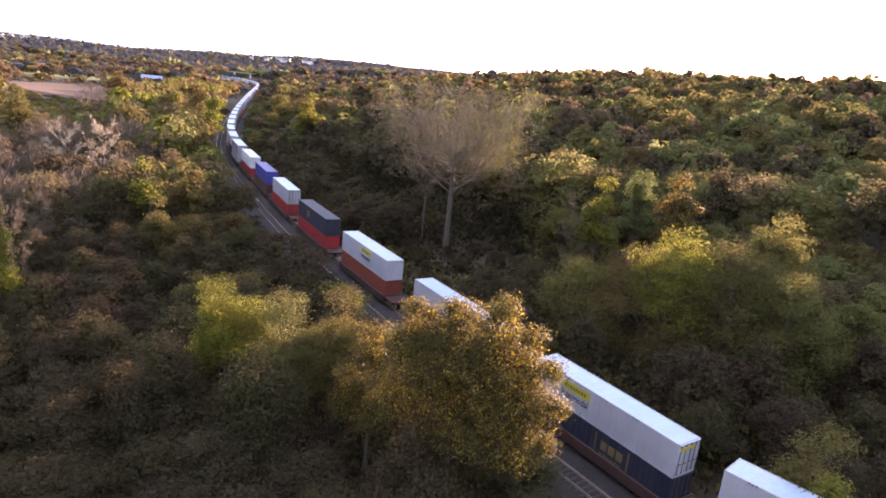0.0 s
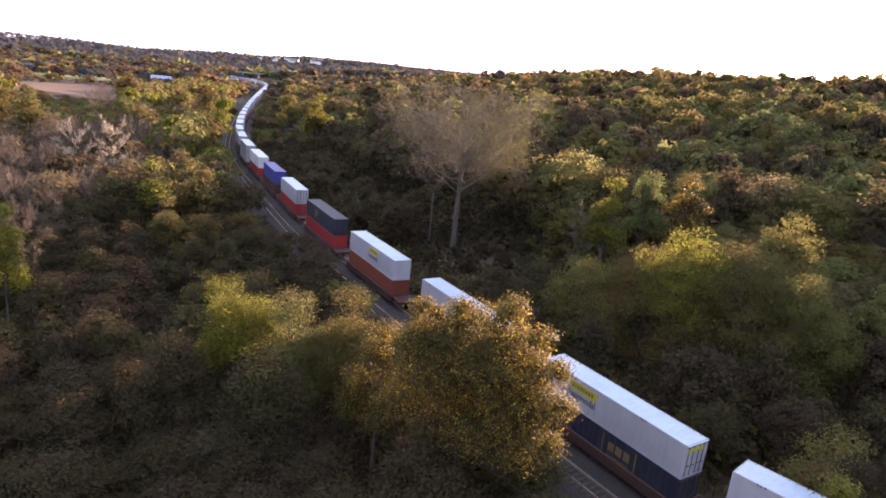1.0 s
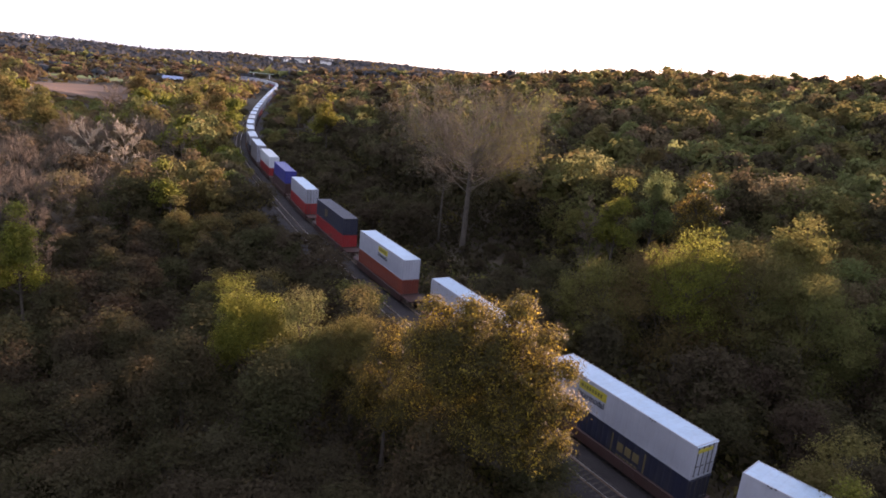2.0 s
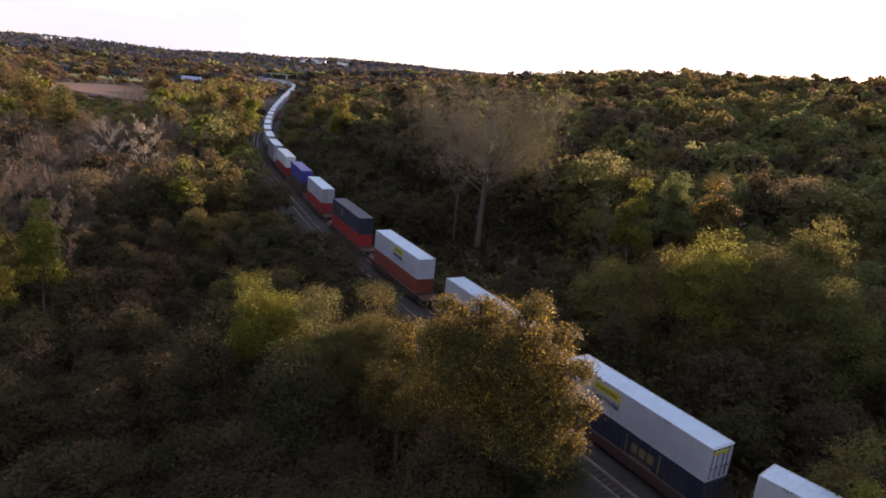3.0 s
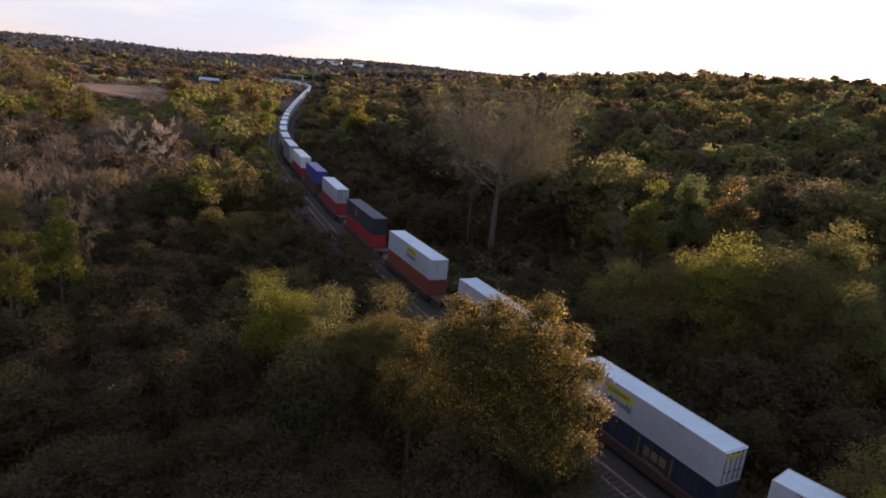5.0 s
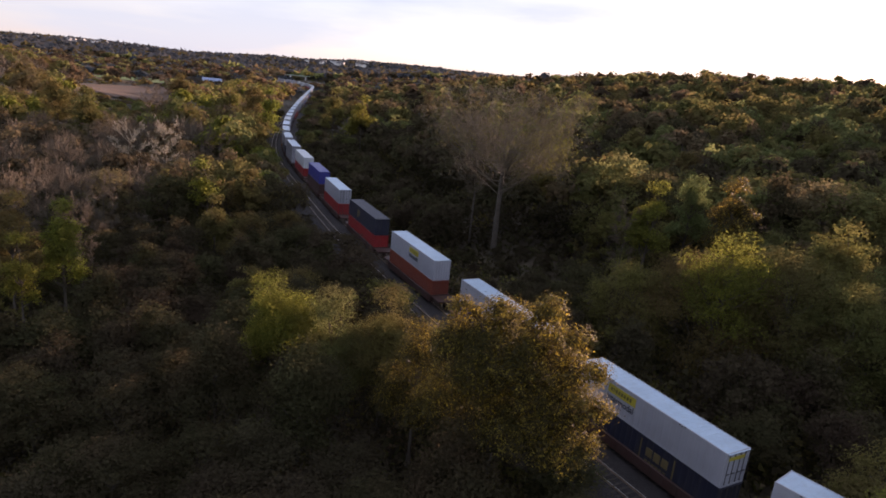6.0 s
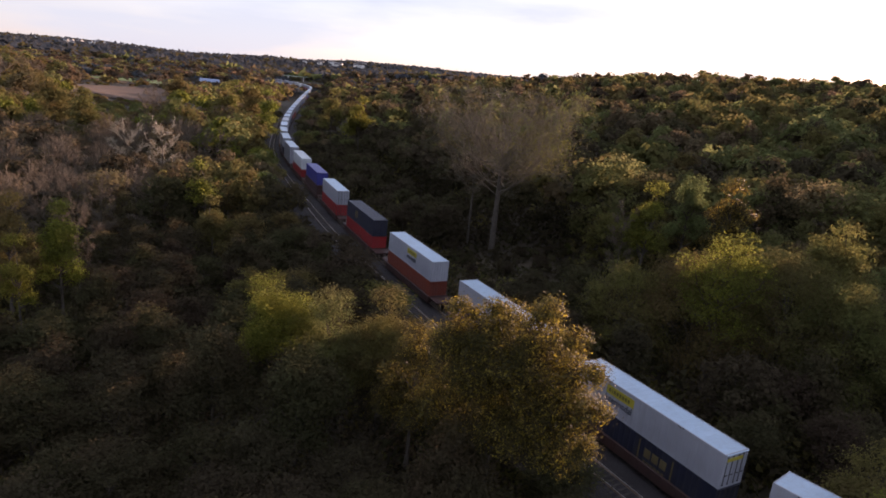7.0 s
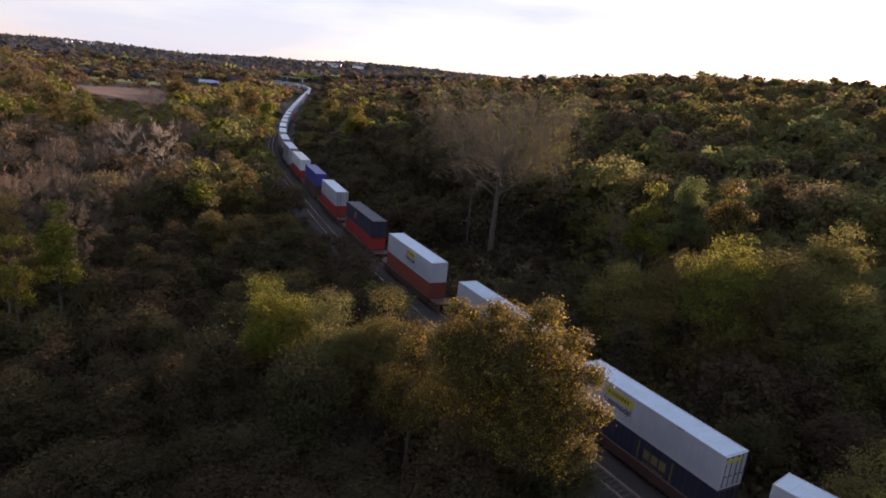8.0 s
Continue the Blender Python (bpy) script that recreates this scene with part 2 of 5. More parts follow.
def box_mesh(name, mat, *boxes, bevel=0.0):
    bm = bmesh.new()
    for b in boxes:
        add_box(bm, *b)
    if bevel:
        bmesh.ops.bevel(bm, geom=bm.edges[:], offset=bevel, segments=1, affect="EDGES")
    return bm_mesh(name, bm, mat)


def prism(bm, outline, x0, x1):
    """Extrude an outline in y, z along x."""
    a = [bm.verts.new((x0, y, z)) for y, z in outline]
    b = [bm.verts.new((x1, y, z)) for y, z in outline]
    n = len(outline)
    for i in range(n):
        bm.faces.new((a[i], a[(i + 1) % n], b[(i + 1) % n], b[i]))
    bm.faces.new(a[::-1])
    bm.faces.new(b)
    bmesh.ops.recalc_face_normals(bm, faces=bm.faces[:])


# ---------------------------------------------------------------- the railway line in plan
KNOTS = [(175, -95), (120, -52), (80, -17), (53, 9), (27.46, 36.3), (16.65, 52.43), (4.75, 73.31), (-6.68, 94.3), (-17.55, 115.78),
         (-27.5, 137.6), (-45.3, 178.6), (-58.5, 212), (-72.2, 257), (-91.9, 338), (-119.3, 464.6), (-140.6, 566.2),
         (-169.7, 702.3), (-191.9, 771.1), (-222, 836), (-262, 888), (-330, 935), (-430, 965)]


def smooth_line(knots, step):
    k = np.array(knots, dtype=float)
    k = np.vstack((2 * k[0] - k[1], k, 2 * k[-1] - k[-2]))
    pts = []
    for i in range(1, len(k) - 2):
        a, b, c, d = k[i - 1:i + 3]
        for u in np.linspace(0, 1, 24, endpoint=False):
            pts.append(0.5 * (2 * b + (c - a) * u + (2 * a - 5 * b + 4 * c - d) * u ** 2 + (3 * b - a - 3 * c + d) * u ** 3))
    pts = np.array(pts)
    for _ in range(30):
        pts[1:-1] = 0.25 * pts[:-2] + 0.5 * pts[1:-1] + 0.25 * pts[2:]
    s = np.concatenate(([0], np.cumsum(np.linalg.norm(np.diff(pts, axis=0), axis=1))))
    n = int(s[-1] / step)
    t = np.linspace(0, s[-1], n)
    return np.stack((np.interp(t, s, pts[:, 0]), np.interp(t, s, pts[:, 1])), 1), t


LINE, LINE_S = smooth_line(KNOTS, 1.0)
TAN = np.gradient(LINE, axis=0)
TAN /= np.linalg.norm(TAN, axis=1)[:, None]
SIDE = np.stack((TAN[:, 1], -TAN[:, 0]), 1)      # to the right of the line of sight


def on_line(s, off=0.0):
    x, y = (np.interp(s, LINE_S, LINE[:, i]) for i in (0, 1))
    a, b = (np.interp(s, LINE_S, SIDE[:, i]) for i in (0, 1))
    return x + a * off, y + b * off, math.atan2(-a, b)


def s_of(x, y):
    return LINE_S[np.argmin((LINE[:, 0] - x) ** 2 + (LINE[:, 1] - y) ** 2)]


def beside(x, y):
    """Signed distance to the line: positive on its right."""
    x, y = np.atleast_1d(x).astype(float), np.atleast_1d(y).astype(float)
    out = np.empty(len(x))
    coarse = slice(None, None, 4)
    L, S = LINE[coarse], SIDE[coarse]
    for i in range(0, len(x), 4000):
        dx = x[i:i + 4000, None] - L[None, :, 0]
        dy = y[i:i + 4000, None] - L[None, :, 1]
        j = np.argmin(dx * dx + dy * dy, axis=1)
        r = np.arange(len(j))
        out[i:i + 4000] = np.hypot(dx[r, j], dy[r, j]) * np.sign(dx[r, j] * S[j, 0] + dy[r, j] * S[j, 1])
    return out


def ease(u):
    u = np.clip(u, 0, 1)
    return u * u * (3 - 2 * u)


def ground_z(x, y):
    x, y = np.atleast_1d(x).astype(float), np.atleast_1d(y).astype(float)
    s = beside(x, y)
    r = np.hypot(x, y)
    az = np.degrees(np.arctan2(x, y))
    z = np.full(len(x), -1.6)
    z += 43 * np.clip((s - 20) / 300, 0, 1) * ease((az + 14) / 12) * (1 - 0.45 * ease((y - 520) / 420)) * (1 - 0.09 * ease((az - 17) / 8))
    z += 21 * np.exp(-((x + 262) ** 2 + (y - 268) ** 2) / (2 * 62 ** 2))
    ridge = np.interp(az, [-36, -24, -17, -10.6, -6, -1.6, 8], [11, 9, 33, 41, 27, 16, 16])
    z += np.where(az < 8, ease((r - 1500) / 1000) * ridge, ease((r - 1500) / 1000) * 34)
    z += np.sin(x * 0.011 + 1.3) * np.cos(y * 0.009) * 2.2 * ease((np.abs(s) - 60) / 200)
    z += np.sin(x * 0.0041 + y * 0.003) * 7 * ease((r - 1400) / 600)
    return z

# ---------------------------------------------------------------- ground, fields, road bed


def build_ground():
    u = np.linspace(-1, 1, 181)
    c = np.sign(u) * (np.abs(u) * 420 + np.abs(u) ** 4 * 4500)
    X, Y = np.meshgrid(c, c + 120)
    x, y = X.ravel(), Y.ravel()
    z = ground_z(x, y)
    n = len(c)
    i = np.arange(n * n).reshape(n, n)
    f = np.stack((i[:-1, :-1], i[:-1, 1:], i[1:, 1:], i[1:, :-1]), -1).reshape(-1, 4)
    me = raw_mesh("ground", np.stack((x, y, z), 1), f, SOIL, smooth=True)
    return tagged(new("ground", me), "brown leaf-littered valley ground rising into wooded hills", "ground", kind="structure")


def field(name, corners, mat, label):
    """A tilled patch draped a little above the ground, with furrows."""
    a, b, c, d = [np.array(p, dtype=float) for p in corners]
    n, k = 90, 24
    U, V = np.meshgrid(np.linspace(0, 1, n), np.linspace(0, 1, k))
    P = ((1 - U) * (1 - V))[..., None] * a + (U * (1 - V))[..., None] * b + (U * V)[..., None] * c + ((1 - U) * V)[..., None] * d
    x, y = P[..., 0].ravel(), P[..., 1].ravel()
    z = ground_z(x, y) + 0.5 + np.sin(np.arange(n * k) * 0.9) * 0.08
    i = np.arange(n * k).reshape(k, n)
    f = np.stack((i[:-1, :-1], i[:-1, 1:], i[1:, 1:], i[1:, :-1]), -1).reshape(-1, 4)
    return tagged(new(name, raw_mesh(name, np.stack((x, y, z), 1), f, mat)), label, "field", kind="structure")


def sweep(name, outline, off, mats, lift=0.0, step=1, slots=None, s0=0, s1=None, smooth=False):
    """Sweep a closed outline of (across, up) along the railway line at an offset."""
    idx = np.arange(s0, s1 or len(LINE), step)
    o = np.array(outline, dtype=float)
    k, n = len(o), len(idx)
    across = o[:, 0][None, :] + off
    V = np.empty((n, k, 3))
    V[..., 0] = LINE[idx, 0][:, None] + SIDE[idx, 0][:, None] * across
    V[..., 1] = LINE[idx, 1][:, None] + SIDE[idx, 1][:, None] * across
    V[..., 2] = o[:, 1][None, :] + lift
    i = np.arange(n * k).reshape(n, k)
    j = np.roll(i, -1, axis=1)
    f = np.stack((i[:-1], j[:-1], j[1:], i[1:]), -1).reshape(-1, 4)
    return raw_mesh(name, V.reshape(-1, 3), f, mats, None if slots is None else np.tile(slots, n - 1), smooth)


build_ground()
field("field_stubble", [(-283, 452), (-176, 300), (-160, 372), (-250, 535)], STUBBLE, "harvested brown stubble field among the trees")
field("field_pasture", [(-372, 588), (-272, 600), (-256, 728), (-340, 672)], PASTURE, "green pasture beside the pale barn")

TRACK_OFF = (0.0, -4.2)                 # the train's track and the empty one
GAUGE = 0.7175
bed = tagged(new("railway_bed", sweep("railway_bed", [(-8.2, -1.9), (-7.4, -1.0), (-6.9, -0.9), (-6.0, -0.215), (1.8, -0.215), (2.9, -0.95), (4.5, -1.05), (5.3, -1.9)], 0, BALLAST, step=2)),
             "grey stone ballast bed carrying two tracks", "track bed", kind="structure")
tagged(new("service_path", sweep("service_path", [(3.1, -1.3), (3.3, -0.9), (4.2, -0.94), (4.4, -1.3)], 0, GRAVEL, step=2)),
       "narrow gravel service path beside the ballast", "path", kind="structure")
RAIL_OUT = [(-0.075, -0.17), (-0.075, -0.155), (-0.012, -0.13), (-0.012, -0.045), (-0.037, -0.03), (-0.037, 0.0), (0.037, 0.0), (0.037, -0.03), (0.012, -0.045), (0.012, -0.13), (0.075, -0.155), (0.075, -0.17)]
RAIL_SLOT = [0, 0, 0, 0, 0, 1, 0, 0, 0, 0, 0, 0]
for off in TRACK_OFF:
    for side in (-GAUGE, GAUGE):
        tagged(new("rail", sweep("rail", RAIL_OUT, off + side, [RAIL, RAILTOP], slots=RAIL_SLOT, step=3)),
               "worn steel rail on wooden sleepers", "rail", "rails of the two tracks", "structure")

# ---------------------------------------------------------------- containers and well cars
CW, CH = 2.59, 2.90
TEXT_MESH = {}


def text_mesh(words, size, mat):
    key = (words, size, mat.name)
    if key not in TEXT_MESH:
        cu = bpy.data.curves.new("lettering", "FONT")
        cu.body, cu.size, cu.extrude, cu.align_x, cu.offset = words, size, 0.004, "LEFT", 0.012
        tmp = new("lettering", cu)
        bpy.context.view_layer.update()
        me = bpy.data.meshes.new_from_object(tmp.evaluated_get(bpy.context.evaluated_depsgraph_get()))
        bpy.data.objects.remove(tmp)
        me.materials.clear()
        me.materials.append(mat)
        TEXT_MESH[key] = me
    return TEXT_MESH[key]


def corrugated(bm, x0, x1, y, z0, z1, pitch, depth, thick):
    """A sheet in the x-z plane at y with trapezoid ribs standing out by depth."""
    xs = []
    x = x0
    while x < x1 - pitch * 0.5:
        for u, d in ((0, 0), (0.55, 0), (0.65, 1), (0.9, 1)):
            xs.append((x + u * pitch, d * depth))
        x += pitch
    xs.append((x1, 0))
    rows = []
    for px, d in xs:
        rows.append([bm.verts.new((px, y + d, z)) for z in (z0, z1)] + [bm.verts.new((px, y + d + thick, z)) for z in (z1, z0)])
    for a, b in zip(rows[:-1], rows[1:]):
        for k in range(4):
            bm.faces.new((a[k], b[k], b[(k + 1) % 4], a[(k + 1) % 4]))
    bm.faces.new(rows[0])
    bm.faces.new(rows[-1][::-1])


def container_meshes(L, mat, doors=True, roof_mat=None, pitch=0.6):
    """The meshes of one container, resting on z = 0, its length along x."""
    h, w, p = L / 2, CW / 2, 0.13
    out = []
    bm = bmesh.new()
    for sx in (-1, 1):
        for sy in (-1, 1):
            add_box(bm, min(sx * h, sx * (h - p)), max(sx * h, sx * (h - p)), min(sy * w, sy * (w - p)), max(sy * w, sy * (w - p)), 0, CH)
    for sy in (-1, 1):
        for z0, z1 in ((0, 0.16), (CH - 0.12, CH - 0.01)):
            add_box(bm, -h + p, h - p, min(sy * w, sy * (w - 0.1)), max(sy * w, sy * (w - 0.1)), z0, z1)
    for sx in (-1, 1):
        for z0, z1 in ((0, 0.16), (CH - 0.16, CH - 0.01)):
            add_box(bm, min(sx * h, sx * (h - 0.1)), max(sx * h, sx * (h - 0.1)), -w + p, w - p, z0, z1)
    bmesh.ops.bevel(bm, geom=bm.edges[:], offset=0.012, segments=1, affect="EDGES")
    out.append(("frame", bm_mesh("container_frame", bm, mat), (0, 0, 0), 0))
    bm = bmesh.new()
    corrugated(bm, -h + p, h - p, -w + 0.012, 0.16, CH - 0.12, pitch, 0.02, 0.02)
    bmesh.ops.recalc_face_normals(bm, faces=bm.faces[:])
    wall = bm_mesh("container_side", bm, mat)
    out.append(("side_wall", wall, (0, 0, 0), 0))
    out.append(("side_wall", wall, (0, 0, 0), 180))
    bm = bmesh.new()
    corrugated(bm, -h + 0.1, h - 0.1, 0, -w + 0.06, w - 0.06, pitch, 0.016, 0.03)
    bmesh.ops.transform(bm, matrix=pose(0, 0, CH - 0.034, -90), verts=bm.verts[:])
    bmesh.ops.recalc_face_normals(bm, faces=bm.faces[:])
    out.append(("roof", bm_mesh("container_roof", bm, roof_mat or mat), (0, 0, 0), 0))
    bm = bmesh.new()
    corrugated(bm, -w + p, w - p, 0, 0.16, CH - 0.16, 0.39, 0.045, 0.02)
    bmesh.ops.transform(bm, matrix=pose(-h + 0.02, 0, 0, 0, 0, -90), verts=bm.verts[:])
    bmesh.ops.recalc_face_normals(bm, faces=bm.faces[:])
    front = bm_mesh("container_front", bm, mat)
    out.append(("front_wall", front, (0, 0, 0), 0))
    if doors:
        leaf = box_mesh("container_door", mat, (h - 0.07, h - 0.03, 0.012, w - p - 0.005, 0.17, CH - 0.17), bevel=0.008)
        rods = box_mesh("lock_rod", DARKSTEEL, (h - 0.03, h + 0.012, -0.025, 0.025, 0.2, CH - 0.2),
                        (h - 0.03, h + 0.02, -0.07, 0.07, 0.24, 0.32), (h - 0.03, h + 0.02, -0.07, 0.07, CH - 0.36, CH - 0.28), (h - 0.02, h + 0.03, -0.03, 0.34, 1.02, 1.08))
        out.append(("door", leaf, (0, 0, 0), 0))
        out.append(("door", leaf, (0, -w + p - 0.007, 0), 0))
        for y in (-0.92, -0.34, 0.3, 0.82):
            out.append(("lock_rod", rods, (0, y, 0), 0))
    else:
        out.append(("front_wall", front, (0, 0, 0), 180))
    return out


def make_container(L, mat, label, doors=True, roof_mat=None, pitch=0.6):
    root = tagged(new("freight_container"), label, "container", "containers on the train")
    for name, me, off, turn in container_meshes(L, mat, doors, roof_mat, pitch):
        ob = part(name, me, root, "dark steel door rod" if name == "lock_rod" else "")
        ob.matrix_basis = pose(*off, 0, 0, turn)
    return root


def panel(root, name, mat, x0, x1, z0, z1, y=-CW / 2 - 0.012, label=""):
    ob = part(name, box_mesh(name, mat, (x0, x1, y - 0.004, y + 0.03, z0, z1)), root, label)
    return ob


def add_logo(root, x):
    """Yellow name panel with an unlettered mark, and the black word below it."""
    y = -CW / 2 - 0.012
    p = panel(root, "name_panel", DECALY, x, x + 3.3, 1.72, 2.5, label="yellow name panel with a dark mark")
    for a, b in ((0.30, 0.54), (0.66, 0.78), (0.90, 1.14), (1.24, 1.48), (1.58, 1.82), (1.92, 2.16), (2.26, 2.50), (2.60, 2.84)):
        part("mark", box_mesh("mark", MARKOLIVE, (x + a, x + b, y - 0.009, y - 0.004, 1.93, 2.27)), p)
    t = part("lettering", text_mesh("Intermodal", 0.86, DECALK), root, "black lettering reading Intermodal")
    t.matrix_basis = pose(x - 0.05, y - 0.004, 1.02, 90) @ Matrix.Diagonal((0.86, 1, 1, 1))


def make_well_car(gap_far, gap_near, mat, label):
    """A well car: the containers' pit, end platforms over the bogies, couplers. Rail head at z = 0."""
    root = tagged(new("well_car"), label, "rail car", "cars of the train")
    h, w = 8.2, 1.52
    sill = bmesh.new()
    prism(sill, [(-w, 0.32), (-w, 1.22), (-w + 0.05, 1.30), (-w + 0.13, 1.30), (-w + 0.13, 0.46), (-w + 0.24, 0.40), (-w + 0.24, 0.32)], -h, h)
    for i in range(12):
        x = -h + 0.7 + i * (2 * h - 1.4) / 11
        add_box(sill, x - 0.05, x + 0.05, -w - 0.05, -w, 0.36, 1.22)
    me = bm_mesh("side_sill", sill, mat)
    for turn in (0, 180):
        part("side_sill", me, root).matrix_basis = pose(0, 0, 0, 0, 0, turn)
    for x in (-7.6, -2.6, 2.6, 7.6):
        part("floor_beam", box_mesh("floor_beam", mat, (x - 0.3, x + 0.3, -w + 0.2, w - 0.2, 0.30, 0.39)), root)
    wheel = bmesh.new()
    bmesh.ops.create_cone(wheel, cap_ends=True, segments=11, radius1=0.46, radius2=0.44, depth=0.12)
    bmesh.ops.create_cone(wheel, cap_ends=True, segments=11, radius1=0.49, radius2=0.49, depth=0.03, matrix=pose(0, 0, -0.07))
    bmesh.ops.create_cone(wheel, cap_ends=True, segments=6, radius1=0.11, radius2=0.09, depth=0.30, matrix=pose(0, 0, 0.08))
    wheel = bm_mesh("wheel", wheel, WHEEL)
    for sgn, gap in ((-1, gap_far), (1, gap_near)):
        reach = gap / 2
        plat = min(max(reach - 0.75, 0.9), 2.6)
        x0, x1 = h, h + plat
        bm = bmesh.new()
        add_box(bm, x0, x1, -1.35, 1.35, 1.02, 1.16)
        add_box(bm, x0, x0 + 0.16, -1.45, 1.45, 0.42, 1.30)
        add_box(bm, x0, x1, -0.3, 0.3, 0.62, 1.02)
        bmesh.ops.bevel(bm, geom=bm.edges[:], offset=0.015, segments=1, affect="EDGES")
        pl = part("end_platform", bm_mesh("end_platform", bm, mat), root)
        pl.matrix_basis = pose(0, 0, 0, 0, 0, 0 if sgn > 0 else 180)
        bm = bmesh.new()
        xe = h - 0.08 + reach
        add_box(bm, x1 - 0.1, max(x1, xe - 0.2), -0.09, 0.09, 0.76, 0.94)
        add_box(bm, max(x1, xe - 0.25), xe + 0.12, -0.17, 0.17, 0.70, 0.99)
        bmesh.ops.bevel(bm, geom=bm.edges[:], offset=0.02, segments=1, affect="EDGES")
        cp = part("coupler", bm_mesh("coupler", bm, WHEEL), root, "rusty knuckle coupler")
        cp.matrix_basis = pose(0, 0, 0, 0, 0, 0 if sgn > 0 else 180)
        xc = sgn * (h + plat * 0.5)
        bm = bmesh.new()
        for y in (-1.02, 1.02):
            prism(bm, [(y - 0.08, 0.36), (y - 0.08, 0.60), (y + 0.08, 0.60), (y + 0.08, 0.36)], -1.15, 1.15)
            add_box(bm, -0.35, 0.35, y - 0.1, y + 0.1, 0.26, 0.72)
        add_box(bm, -0.22, 0.22, -1.0, 1.0, 0.40, 0.66)
        tr = part("bogie", bm_mesh("bogie", bm, WHEEL), root, "rust-brown four-wheel bogie")
        tr.matrix_basis = pose(xc, 0, 0)
        for dx in (-0.87, 0.87):
            for y, rx in ((-0.76, 90), (0.76, -90)):
                part("wheel", wheel, tr).matrix_basis = pose(dx, y, 0.465, rx)
    return root


def set_on_line(ob, s, z):
    x, y, a = on_line(s)
    ob.matrix_basis = pose(x, y, z, 0, 0, math.degrees(a))


S1 = s_of(23.1, 42.2) + 8.075           # middle of the first whole container
S2 = s_of(2.9, 76.6) - 8.075
S3 = s_of(-8.5, 98.1) - 8.075
S4 = S3 + 24.0
S5 = S4 + 24.2
S6 = S5 + 21.6
S7 = S6 + 22.8
# middle, container lengths, upper and lower colours, car colour
TRAIN = [(S1 - 62.5, 16.15, 16.15, "w", "n", "r"), (S1 - 38.8, 16.15, 16.15, "w", "b", "r"), (S1 - 19.4, 16.15, 16.15, "w", "g", "r"), (S1, 16.15, 16.15, "w", "n", "m"),
         (S2, 16.15, 16.15, "w", "b", "r"), (S3, 16.15, 16.15, "w", "o", "m"), (S4, 16.15, 16.15, "n", "d", "m"),
         (S5, 14.6, 14.6, "w", "d", "m"), (S6, 14.6, 16.15, "b", "m", "m"), (S7, 16.15, 16.15, "c", "d", "m")]
rest = random.Random(5)
s = S7
while s < LINE_S[-1] - 60:
    s += 22.6
    TRAIN.append((s, 16.15, 16.15, rest.choice("wwwwwwccw"), rest.choice("ngbdcw"), rest.choice("rmm")))
COLOURS = {"w": (WHITE, "white"), "c": (CREAM, "grey-white"), "n": (NAVY, "dark navy"), "b": (BLUE, "bright blue"), "d": (REDP, "red"),
           "o": (ORNG, "orange-red"), "g": (GREYP, "blue-grey"), "m": (MAROON, "oxide red")}
CARS = {"r": (RUSTY, "rust-yellow steel well car carrying two stacked containers"), "m": (MAROON, "oxide-red steel well car carrying two stacked containers")}
DOORS_NEAR = {3}
LOGO_AT = {1: 1.0, 2: 1.2, 3: -4.3, 4: 2.0, 5: -0.6}
BOXES, FAR_CARS = {}, {}
